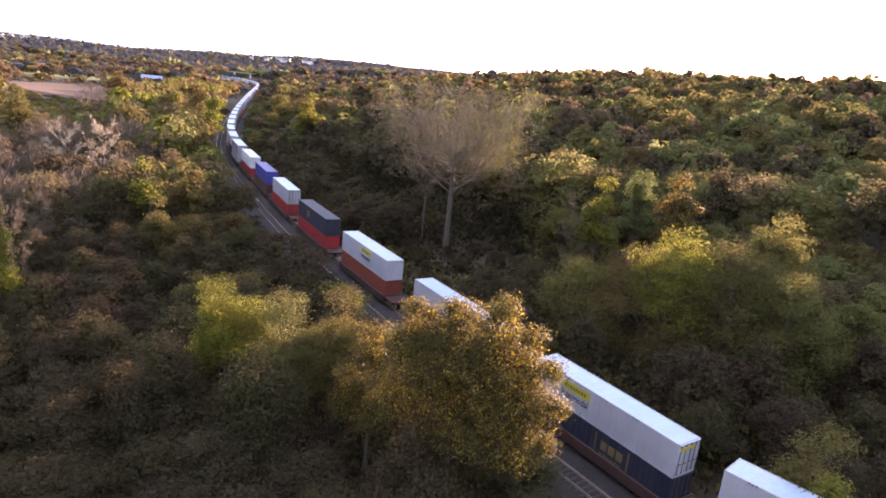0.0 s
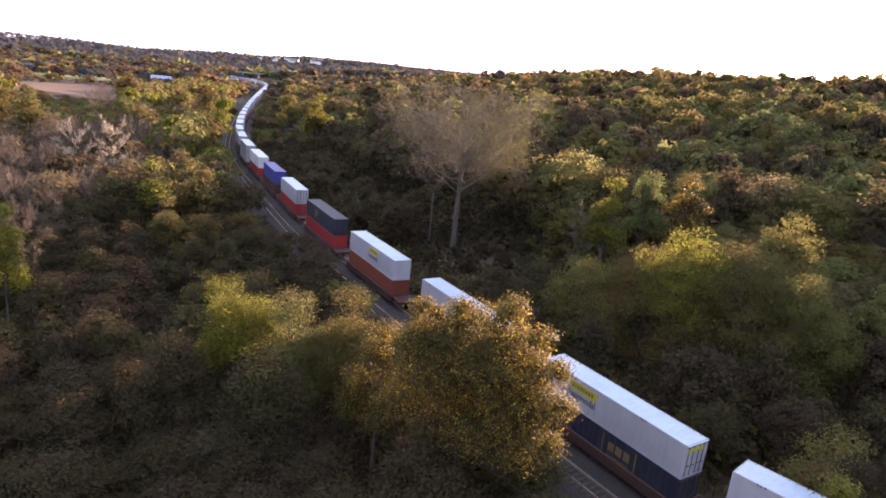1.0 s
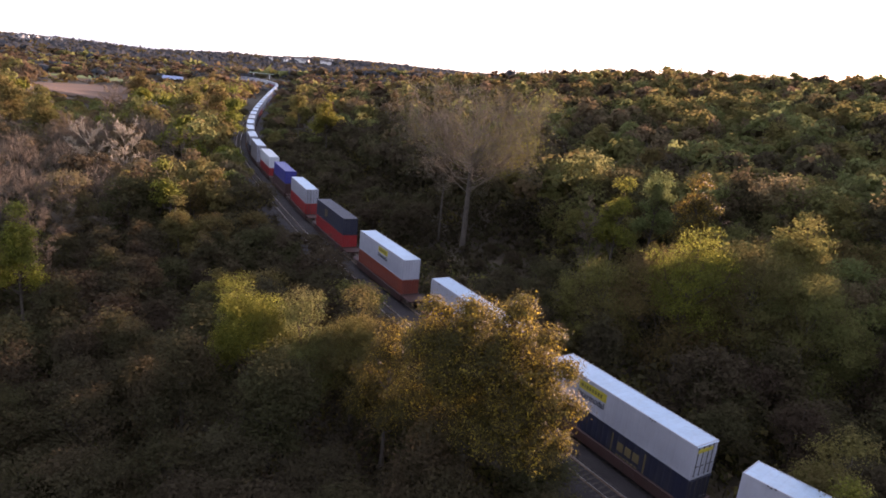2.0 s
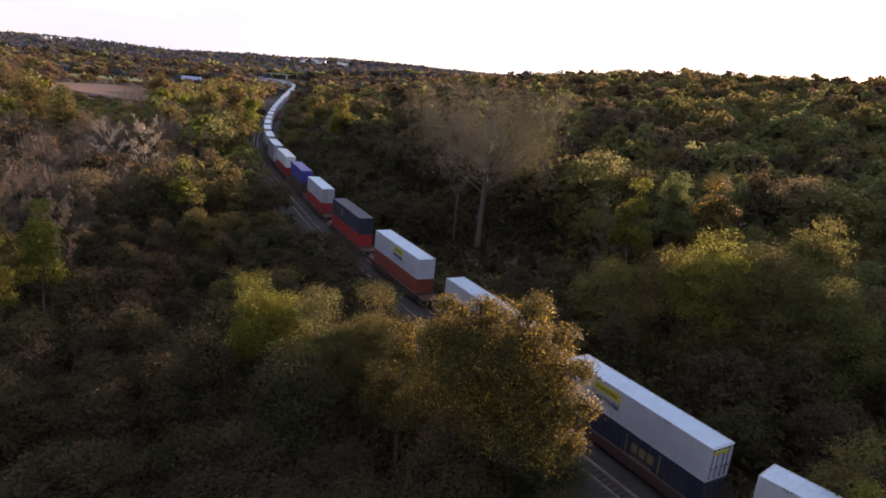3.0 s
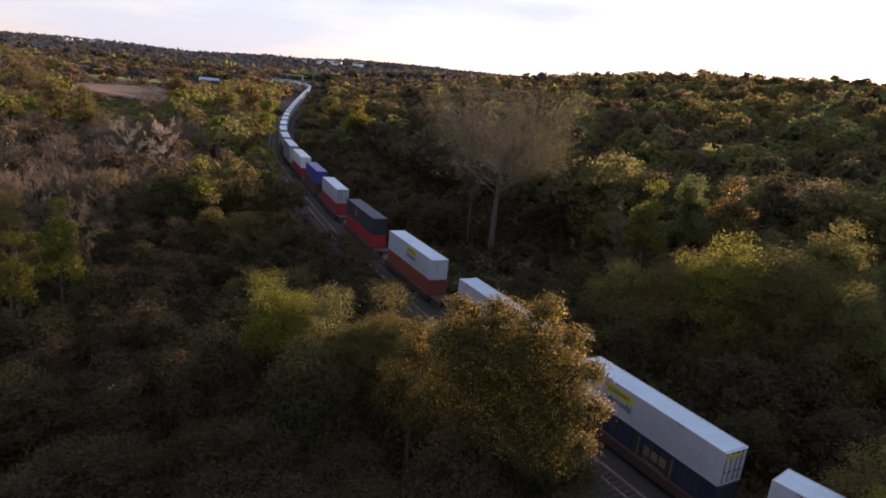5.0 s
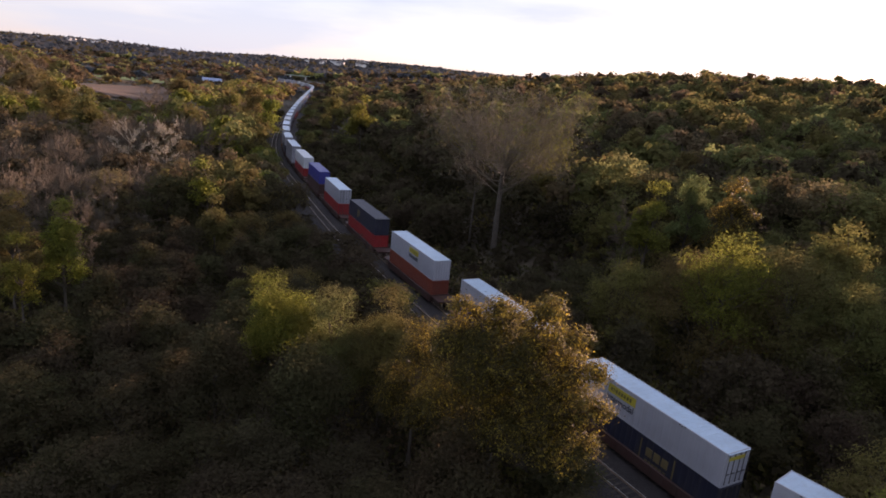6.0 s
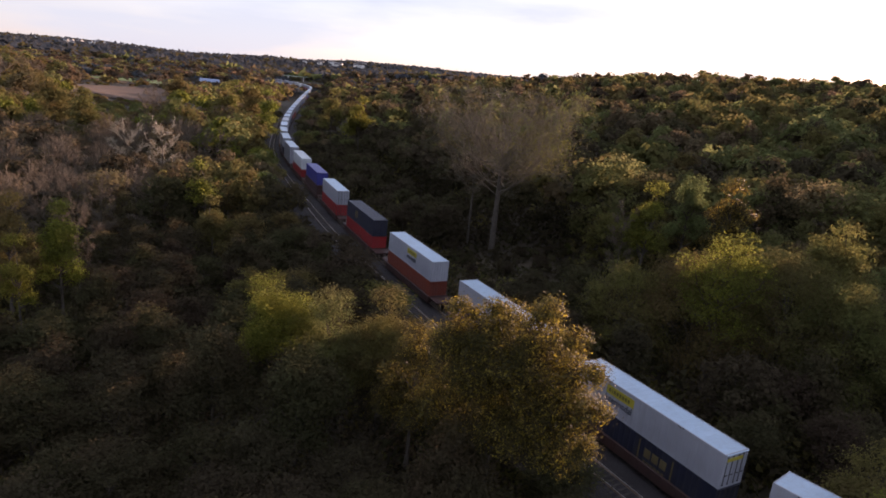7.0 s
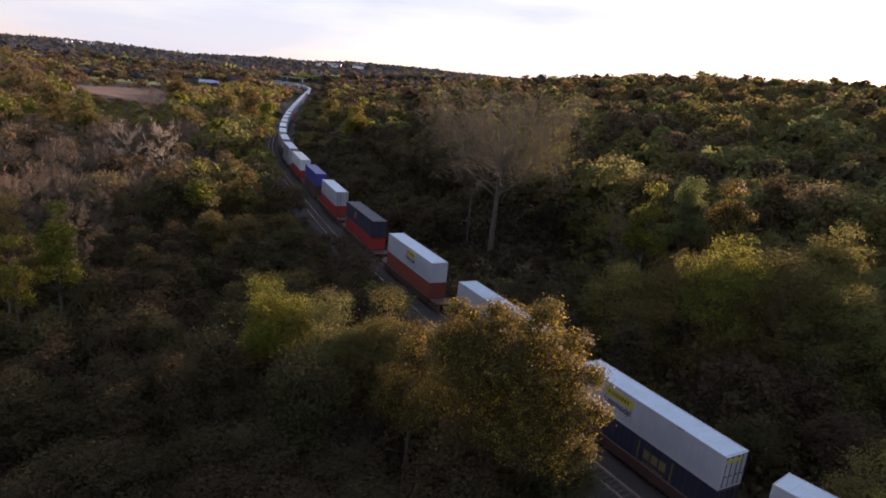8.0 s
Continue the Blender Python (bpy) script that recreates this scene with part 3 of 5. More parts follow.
for i, (s, up_len, low_len, up, low, car) in enumerate(TRAIN):
    far_gap = TRAIN[i + 1][0] - s - 16.15 if i + 1 < len(TRAIN) else 7.0
    near_gap = s - TRAIN[i - 1][0] - 16.15 if i else 7.0
    key = (car, round(far_gap, 1), round(near_gap, 1))
    if key not in FAR_CARS:
        FAR_CARS[key] = make_well_car(far_gap, near_gap, *CARS[car])
        set_on_line(FAR_CARS[key], s, 0)
    else:
        x, y, a = on_line(s)
        copy_thing(FAR_CARS[key], pose(x, y, 0, 0, 0, math.degrees(a)))
    for level, (L, code) in enumerate(((low_len, low), (up_len, up))):
        mat, word = COLOURS[code]
        doors = i in DOORS_NEAR or i > 6 and i % 3 == 1
        logo = level == 1 and i in LOGO_AT
        special = logo or (i == 3 and level == 0) or (i == 6 and level == 1)
        label = word + " corrugated steel container stacked " + ("on a lower one" if level else "in a well car")
        x, y, a = on_line(s)
        m = pose(x, y, 0.395 + level * (CH + 0.012), 0, 0, math.degrees(a))
        bkey = (L, code, doors, level, i < 8)
        if special or bkey not in BOXES:
            if logo:
                label = word + " corrugated container with a yellow panel and Intermodal lettering"
            box = make_container(L, mat, label, doors, SKYLIT_ROOF if code == "w" else None, 0.6 if i < 8 else 1.6)
            box.matrix_basis = m
            if logo:
                add_logo(box, LOGO_AT[i])
                if doors:
                    p = part("name_panel", box_mesh("name_panel", DECALY, (L / 2 - 0.03, L / 2 + 0.026, -0.95, 0.75, 2.22, 2.5)), box, "yellow name panel on the doors")
            if logo:
                vx = 3.6 if i == 3 else -6.4
                for k, z0 in ((0, 2.84), (0.22, 2.80), (0.5, 2.86)):
                    panel(box, "vent", DARKSTEEL, vx + k, vx + k + 0.13, z0 - 0.07, z0 + 0.03, label="small dark side vent")
            if i == 3 and level == 0:       # navy box with a framed pale mark
                for x0 in (1.0, 1.85, 2.7):         # three blocks of an emblem over a band of small bars
                    panel(box, "mark", DECALW, x0, x0 + 0.66, 1.34, 2.12, label="pale yellow painted mark")
                for k in range(6):
                    panel(box, "mark", DECALW, 1.0 + k * 0.4, 1.28 + k * 0.4, 0.86, 1.02, label="pale yellow painted mark")
                for x0 in (0.3, 3.85):
                    panel(box, "stripe", DECALW, x0, x0 + 0.14, 0.5, 2.6, label="pale yellow painted stripe")
            if i == 6 and level == 1:
                for a0, b0, c0, d0 in ((-2.6, -2.0, 0.8, 2.2), (-1.7, -1.1, 1.1, 2.2)):
                    panel(box, "mark", DECALW, a0, b0, c0, d0, label="pale yellow painted mark")
            if not special:
                BOXES[bkey] = box
        else:
            copy_thing(BOXES[bkey], m)

# ---------------------------------------------------------------- trees
rng = np.random.default_rng(11)


def unit(v):
    return v / np.maximum(np.linalg.norm(v, axis=-1, keepdims=True), 1e-9)


def leaf_quads(c, n, size, rg, stretch=1.35):
    """Folded lozenge leaves at c with faces towards n."""
    N = len(c)
    a = unit(np.cross(n, rg.normal(size=(N, 3))))
    b = np.cross(n, a)
    sz = (size * rg.uniform(0.65, 1.35, N))[:, None] * 0.5
    fold = n * sz * 0.35
    V = np.stack((c + a * sz * stretch, c + b * sz * 0.8 + fold, c - a * sz * stretch, c - b * sz * 0.8 + fold), 1)
    return V.reshape(-1, 3), np.arange(N * 4).reshape(N, 4)


def leaf_tris(c, n, size, rg):
    """Three-cornered leaf sprays at c with faces towards n, for crowns seen from afar."""
    N = len(c)
    a = unit(np.cross(n, rg.normal(size=(N, 3))))
    b = np.cross(n, a)
    sz = (size * rg.uniform(0.65, 1.35, N))[:, None] * 0.62
    V = np.stack((c + a * sz, c + b * sz * 0.85 - a * sz * 0.5 + n * sz * 0.2, c - b * sz * 0.85 - a * sz * 0.5 - n * sz * 0.2), 1)
    return V.reshape(-1, 3), np.arange(N * 3).reshape(N, 3)


def lobe_set(rg, R, z0, z1, count, spread=0.62):
    """Lobes that make up a crown: centres and radii."""
    d = unit(rg.normal(size=(count, 3)))
    d[:, 2] = np.abs(d[:, 2]) * 1.35 - 0.62
    r = rg.uniform(0.45, 1.0, count) ** 0.6
    mid, half = (z0 + z1) / 2, (z1 - z0) / 2
    c = np.stack((d[:, 0] * R * spread * r, d[:, 1] * R * spread * r, mid + half * 0.02 + d[:, 2] * half * 0.82 * r), 1)
    rad = R * rg.uniform(0.26, 0.46, count)
    c[0], rad[0] = (rg.normal() * R * 0.12, rg.normal() * R * 0.12, z1 - R * 0.36), R * 0.36
    return c, rad


def crown_cloud(rg, lobes, radii, sprigs, leaves, spray=0.42, inner=0.25):
    """Leaf centres and normals: sprigs over each lobe's skin, leaves round each sprig."""
    C, Nn = [], []
    share = radii ** 2 / (radii ** 2).sum()
    for c, r, k in zip(lobes, radii, share):
        n = max(3, int(sprigs * k))
        d = unit(rg.normal(size=(n, 3)))
        d[:, 2] = np.where(d[:, 2] < -0.35, -d[:, 2], d[:, 2])
        rr = r * np.where(rg.random(n) < inner, rg.uniform(0.3, 0.8, n), rg.uniform(0.82, 1.14, n))
        sp = c + d * rr[:, None] * np.array((1, 1, 0.85))
        g = rg.normal(size=(n, leaves, 3)) * spray * np.array((1, 1, 0.7))
        C.append((sp[:, None] + g).reshape(-1, 3))
        nn = d[:, None] * 1.2 + rg.normal(size=(n, leaves, 3)) * 0.45 + np.array((0, 0, 0.35))
        Nn.append(nn.reshape(-1, 3))
    return np.concatenate(C), unit(np.concatenate(Nn))


def tube(P, radii, sides=6):
    P, radii = np.asarray(P, dtype=float), np.asarray(radii, dtype=float)
    t = unit(np.gradient(P, axis=0))
    ref = np.array((0.31, 0.17, 0.05)) if abs(t[0, 2]) > 0.7 else np.array((0.0, 0.0, 1.0))
    a = unit(np.cross(t, ref))
    b = np.cross(t, a)
    ang = np.linspace(0, 2 * math.pi, sides, endpoint=False)
    V = P[:, None] + radii[:, None, None] * (np.cos(ang)[None, :, None] * a[:, None] + np.sin(ang)[None, :, None] * b[:, None])
    i = np.arange(len(P) * sides).reshape(len(P), sides)
    j = np.roll(i, -1, axis=1)
    return V.reshape(-1, 3), np.stack((i[:-1], j[:-1], j[1:], i[1:]), -1).reshape(-1, 4)


def join(bits):
    vs, fs, k = [], [], 0
    for v, f in bits:
        vs.append(v)
        fs.append(f + k)
        k += len(v)
    return np.concatenate(vs), np.concatenate(fs)


def limb(rg, a, b, r0, r1, sag=0.08, sides=5, n=5):
    u = np.linspace(0, 1, n)[:, None]
    L = np.linalg.norm(b - a)
    P = a * (1 - u) + b * u + np.sin(u * math.pi) * (rg.normal(size=3) * L * sag + np.array((0, 0, -L * 0.06)))
    return tube(P, r0 + (r1 - r0) * u[:, 0], sides)


def trunk_bits(rg, H, z0, lobes, radii, girth, twigs=2):
    """Tapered trunk with a flare at the foot, and a limb into each lobe."""
    top = z0 + (H - z0) * 0.55
    zs = np.array((-1.0, 0.0, 0.5, 1.6, z0 * 0.6 + 1, z0 + 0.2, top))
    zs = np.maximum.accumulate(zs + np.arange(7) * 1e-3)
    sway = rg.normal(size=2) * 0.03 * H
    P = np.stack((sway[0] * np.clip(zs / H, 0, 1) ** 1.5, sway[1] * np.clip(zs / H, 0, 1) ** 1.5, zs), 1)
    bits = [tube(P, girth * np.array((1.6, 1.45, 1.1, 0.95, 0.8, 0.62, 0.2)), 8)]
    for c, r in zip(lobes, radii):
        h = min(max(z0 * 0.75, c[2] - np.hypot(c[0], c[1]) * 0.9), top * 0.96)
        a = np.array((np.interp(h, zs, P[:, 0]), np.interp(h, zs, P[:, 1]), h))
        bits.append(limb(rg, a, c + np.array((0, 0, r * 0.3)), girth * 0.42, girth * 0.06, 0.08, 4 if twigs else 3, 4 if twigs else 3))
        for _ in range(twigs):
            bits.append(limb(rg, a + (c - a) * rg.uniform(0.5, 0.9), c + unit(rg.normal(size=3)) * r * 0.95, girth * 0.14, 0.012, 0.1, 3, 4))
    return bits


def leafy_tree(seed, H, R, z0, mat, label, lobes=11, sprigs=190, leaves=11, size=0.4, spray=0.45, extra=None, name="broadleaf_tree", girth=None, group="woodland trees", spread=0.62, shape=leaf_quads, dome=False, core=0.08):
    rg = np.random.default_rng(seed)
    lc, lr = lobe_set(rg, R, z0, H, lobes, spread)
    if dome:        # vine-draped: lobes all the way down a dome
        d = unit(rg.normal(size=(lobes, 3)))
        up = np.linspace(0.0, 0.95, lobes) ** 0.8
        wide = np.sqrt(1 - up ** 2)
        az = np.arange(lobes) * 2.39996 + rg.uniform(-0.4, 0.4, lobes)
        lr = R * rg.uniform(0.24, 0.38, lobes)
        lc = np.column_stack((np.cos(az) * wide * R * 0.78, np.sin(az) * wide * R * 0.78, z0 + lr * 0.5 + (H - z0 - lr * 1.4) * up))
        lc += rg.normal(size=lc.shape) * R * 0.06
    if extra is not None:
        e = np.array(extra, dtype=float)
        lc, lr = np.vstack((lc, e[:, :3])), np.concatenate((lr, e[:, 3]))
    C, N = crown_cloud(rg, lc, lr, sprigs, leaves, spray)
    root = tagged(new(name), label, "tree", group)
    part("trunk", raw_mesh("trunk", *join(trunk_bits(rg, H, z0, lc, lr, girth or (0.009 if dome else 0.018) * H, 2 if shape is leaf_quads else 0)), BARK, smooth=True), root)
    k = int(len(C) * core)
    w = rg.choice(len(lc), k, p=lr ** 2 / (lr ** 2).sum())
    d = unit(rg.normal(size=(k, 3)))
    inner = lc[w] + d * (lr[w] * rg.uniform(0.3, 0.8, k))[:, None]
    part("crown", raw_mesh("crown", *shape(np.vstack((C, inner)), np.vstack((N, unit(d + rg.normal(size=d.shape) * 0.3))), np.concatenate((np.full(len(C), size), np.full(k, size * 2.0))), rg), mat), root)
    return root


def bare_tree(seed, H, R, fork, mat, label, limbs=9, second=7, third=7, girth=None, leaves=0, leaf_m=None, name="bare_tree", twig=0.014, lean=(0, 0), fine=0):
    """A leafless tree: trunk, rising limbs, branches and a haze of twigs."""
    rg = np.random.default_rng(seed)
    g = girth or 0.016 * H
    bits, tips = [], []
    P = np.array([(0, 0, -1), (0, 0, 0.4), (lean[0] * 0.4, lean[1] * 0.4, fork * 0.55), (lean[0], lean[1], fork), (lean[0] * 1.1, lean[1] * 1.1, H * 0.72)])
    bits.append(tube(P, g * np.array((1.5, 1.2, 0.95, 0.8, 0.25)), 8))
    zc, half = (fork * 0.95 + H) / 2, (H - fork * 0.95) / 2
    for i in range(limbs):
        az = 2 * math.pi * (i * 0.381966 + rg.random() * 0.08)
        v = (i + 0.5) / limbs * 1.7 - 0.85
        hz = zc + v * half
        out = R * math.sqrt(1 - v * v) * rg.uniform(0.62, 0.85) * (0.86 + 0.16 * v)
        h0 = min(max(fork * rg.uniform(0.78, 1.3), hz - out * rg.uniform(0.6, 1.0)), H * 0.68)
        a = np.array((lean[0], lean[1], h0))
        b = np.array((lean[0] + math.cos(az) * out, lean[1] + math.sin(az) * out, hz))
        bits.append(limb(rg, a, b, g * 0.24, g * 0.06, 0.07, 5, 5))
        for _ in range(second):
            u = rg.uniform(0.3, 1.0)
            c = a + (b - a) * u
            d = c + unit(np.array((math.cos(az), math.sin(az), 0.9)) + rg.normal(size=3) * 0.65) * R * rg.uniform(0.2, 0.38)
            d[2] = min(d[2], H * 0.97)
            bits.append(limb(rg, c, d, max(g * 0.06, twig * 1.8), twig, 0.08, 3, 3))
            for _ in range(third):
                e = c + (d - c) * rg.uniform(0.25, 1.0)
                f = e + unit(np.array((0, 0, 0.75)) + unit(d - c) * 0.7 + rg.normal(size=3) * 0.6) * R * rg.uniform(0.09, 0.2)
                f[2] = min(f[2], H)
                bits.append(limb(rg, e, f, twig * 1.4, twig * 0.6, 0.05, 3, 2))
                tips.append(f)
                for _ in range(fine):
                    k = e + (f - e) * rg.uniform(0.2, 1.0)
                    q = k + unit(np.array((0, 0, 0.8)) + rg.normal(size=3) * 0.7) * R * rg.uniform(0.05, 0.11)
                    bits.append(limb(rg, k, q, twig * 1.1, twig * 0.6, 0.05, 3, 2))
                    tips.append(q)
    root = tagged(new(name), label, "tree", "woodland trees")
    part("trunk", raw_mesh("trunk", *bits[0], BARK, smooth=True), root)
    part("crown", raw_mesh("bare_crown", *join(bits[1:]), mat), root)
    if leaves:
        T = np.array(tips)
        T = T[np.argsort(-(T[:, 0] * 1.0 - np.abs(T[:, 2] - H * 0.66) * 0.5) + rg.normal(size=len(T)) * R * 0.22)][:int(len(T) * 0.3)]
        C = T[rg.integers(0, len(T), leaves)] + rg.normal(size=(leaves, 3)) * 0.4
        D = np.array(tips)[rg.integers(0, len(tips), leaves)] + rg.normal(size=(leaves, 3)) * 0.35
        part("dry_leaves", raw_mesh("dry_leaves", *leaf_tris(D, unit(rg.normal(size=(leaves, 3))), 0.12, rg), SAGE), root, "thin scatter of dull grey-green leaves")
        part("foliage", raw_mesh("foliage", *leaf_tris(C, unit(rg.normal(size=(leaves, 3))), 0.15, rg), leaf_m), root, "sparse yellow-green leaves")
    return root


KEEP = []           # (x, y, radius) of ground already taken by single trees


def stand(ob, x, y, turn=0.0, scale=1.0):
    ob.matrix_basis = pose(x, y, float(ground_z(x, y)[0]) - 0.05, 0, 0, turn) @ Matrix.Scale(scale, 4)
    return ob


def tree_at(x, y, top, R, **kw):
    H = top - float(ground_z(x, y)[0])
    KEEP.append((x, y, R * 0.8))
    return stand(leafy_tree(H=H, R=R, **kw), x, y)


# single trees that stand out in the valley
tree_at(4.2, 39.8, 16.4, 4.2, seed=21, z0=10.5, mat=ORANGE, label="large broadleaf tree with turning orange and gold leaves beside the line", lobes=3, sprigs=4400, leaves=22, size=0.105, core=0.16, shape=leaf_tris, spray=0.24,
        extra=[(2.1, -2.3, 16.6, 1.9), (-0.8, -1.0, 15.8, 1.8), (-3.1, 0.2, 15.0, 1.7), (4.4, -4.6, 13.2, 1.9), (4.0, -3.4, 14.8, 1.9),
               (3.6, -5.0, 10.6, 2.0), (1.0, -2.5, 14.4, 2.7), (-2.0, -1.0, 13.4, 2.7), (2.6, -3.6, 12.2, 2.4), (-3.6, 1.2, 14.0, 1.7), (0.6, -3.8, 10.6, 1.9), (0.2, -1.6, 11.2, 2.5), (-3.2, 0.6, 10.8, 2.5),
               (2.6, -2.6, 18.9, 1.0), (1.9, -2.2, 18.3, 0.9), (-0.6, -1.0, 18.0, 0.95), (-3.0, 0.2, 17.3, 1.0), (5.9, -5.0, 13.6, 0.9), (5.4, -4.5, 15.9, 0.9), (4.1, -3.5, 17.4, 0.95), (5.2, -5.8, 11.6, 0.9), (-2.0, -0.4, 17.4, 0.7),
               (-2.0, 1.6, 15.0, 1.6), (0.4, 1.4, 15.6, 1.7), (2.5, 0.0, 15.0, 1.8), (4.4, -2.2, 12.6, 1.7), (3.5, -0.4, 14.6, 1.5)])
# dark leaves here carry the shade under the orange crown
tree_at(2.4, 36.4, 9.6, 4.0, seed=28, z0=2.0, mat=DARK, label="tree below the orange crown, its shade put into dark leaves", lobes=12, sprigs=1100, leaves=12, size=0.15, shape=leaf_tris)
tree_at(-14.0, 50.4, 13.7, 4.0, seed=22, z0=3.5, mat=YELLOW, label="bright yellow-green broadleaf tree with a rounded crown", lobes=24, sprigs=2000, leaves=22, size=0.095, core=0.06, shape=leaf_tris, spray=0.24)
tree_at(-9.6, 50.6, 12.7, 4.4, seed=23, z0=1.2, mat=SAGE, label="grey-green broadleaf tree in a dense thicket", lobes=24, sprigs=1900, leaves=20, size=0.10, core=0.08, shape=leaf_tris, spray=0.28)
tree_at(-5.0, 52.2, 12.6, 4.4, seed=24, z0=1.2, mat=OLIVE, label="olive broadleaf tree near the ballast", lobes=22, sprigs=1800, leaves=20, size=0.10, core=0.08, shape=leaf_tris, spray=0.28)
# next two: olive trees darkened, shade put into the leaf colour
tree_at(-17.8, 46.0, 10.4, 4.2, seed=25, z0=1.2, mat=DARK, label="olive tree below a brighter neighbour, shade put into its leaves", lobes=17, sprigs=1265, leaves=12, size=0.16, shape=leaf_tris)
tree_at(-10.5, 44.6, 9.6, 4.4, seed=26, z0=1.2, mat=DARK, label="olive tree in the thicket, shade put into its dark leaves", lobes=17, sprigs=1265, leaves=12, size=0.16, shape=leaf_tris)
tree_at(-1.6, 45.4, 12.9, 3.9, seed=27, z0=2.2, mat=ORANGE, label="orange-brown tree touching a taller orange crown", lobes=18, sprigs=1800, leaves=18, size=0.10, spray=0.28, core=0.1, shape=leaf_tris)
tree_at(30.5, 67.4, 18.4, 6.6, seed=31, z0=4.0, extra=[(-3.4, 0.9, 14.6, 2.2), (-1.1, 0.2, 15.6, 2.2), (1.6, -0.6, 15.5, 2.2), (3.8, -1.1, 14.8, 2.1)], mat=YELLOW, label="tall tree with yellowing top in a vine-hung bank", lobes=26, core=0.03, sprigs=1300, leaves=15, size=0.15, spray=0.3, shape=leaf_tris)
tree_at(30.2, 72.8, 15.0, 8.2, seed=30, z0=0.4, mat=OLIVE, label="wide olive tree draped with vines", lobes=26, core=0.16, sprigs=1700, leaves=14, size=0.15, shape=leaf_tris, dome=True)
tree_at(38.1, 68.3, 17.0, 7.8, seed=32, z0=0.4, mat=GREEN, label="broad green tree draped down to its foot", lobes=26, core=0.16, sprigs=1700, leaves=14, size=0.15, shape=leaf_tris, dome=True)
tree_at(42.3, 63.3, 15.0, 6.0, seed=33, z0=0.4, mat=GREEN, label="green tree at the end of the bank", lobes=26, core=0.16, sprigs=1300, leaves=14, size=0.15, shape=leaf_tris, dome=True)
tree_at(22.8, 74.5, 12.2, 6.2, seed=34, z0=0.4, mat=OLIVE, label="olive tree at the shaded foot of the bank", lobes=26, core=0.16, sprigs=1200, leaves=14, size=0.15, shape=leaf_tris, dome=True)
tree_at(45.5, 73.5, 19.6, 6.0, seed=35, z0=2.0, mat=OLIVE, label="olive-gold tree on the rising ground", lobes=22, sprigs=1000, leaves=15, size=0.19, spray=0.32, core=0.08, shape=leaf_tris)
tree_at(28.2, 91.5, 19.6, 4.0, seed=36, z0=4.0, mat=YELLOW, label="slim yellow-green tree catching the sun", lobes=16, sprigs=700, leaves=15, size=0.2, spray=0.32, core=0.06, shape=leaf_tris)
tree_at(36.4, 99.0, 20.2, 4.6, seed=37, z0=4.0, mat=SAGE, label="grey-green tree catching the sun", lobes=16, sprigs=750, leaves=15, size=0.2, spray=0.32, core=0.06, shape=leaf_tris)
tree_at(40.6, 92.5, 21.0, 4.8, seed=38, z0=4.0, mat=ORANGE, label="orange-brown tree catching the sun", lobes=16, sprigs=750, leaves=15, size=0.2, spray=0.32, core=0.06, shape=leaf_tris)
tree_at(30.4, 38.6, 10.4, 3.4, seed=39, z0=2.0, mat=OLIVE, label="olive shrubby tree beside the service path", lobes=10, sprigs=800, leaves=12, size=0.15, shape=leaf_tris)
tree_at(27.0, 32.4, 9.6, 1.6, seed=40, z0=4.0, mat=YELLOW, label="young bright yellow-green tree", lobes=6, sprigs=240, leaves=11, size=0.15, shape=leaf_tris)
tree_at(-41.6, 101.8, 13.7, 2.9, seed=41, z0=4.0, mat=YELLOW, label="small thin-leaved yellowing tree", lobes=8, sprigs=130, leaves=10, size=0.32)
tree_at(-36.6, 109.0, 11.9, 3.6, seed=42, z0=4.0, mat=OLIVE, label="olive tree hung with vines", lobes=9, sprigs=210, leaves=11, size=0.36)
tree_at(-43.2, 66.4, 13.4, 3.0, seed=43, z0=1.5, mat=YELLOW, label="yellow-green tree in the shaded wood", lobes=16, sprigs=750, leaves=15, size=0.16, spray=0.3, core=0.05, shape=leaf_tris)
tree_at(-47.0, 63.4, 14.6, 3.6, seed=44, z0=1.5, mat=OLIVE, label="olive tree in the shaded wood", lobes=18, sprigs=850, leaves=15, size=0.16, spray=0.3, core=0.05, shape=leaf_tris)
tree_at(-42.6, 58.6, 11.6, 2.2, seed=45, z0=1.5, mat=YELLOW, label="small yellow-green tree catching the sun", lobes=10, sprigs=420, leaves=15, size=0.13, spray=0.28, core=0.05, shape=leaf_tris)
tree_at(-35.4, 90.0, 10.8, 2.8, seed=46, z0=3.0, mat=GREEN, label="rounded green tree at the wood's edge", lobes=14, sprigs=600, leaves=15, size=0.16, spray=0.3, core=0.08, shape=leaf_tris)
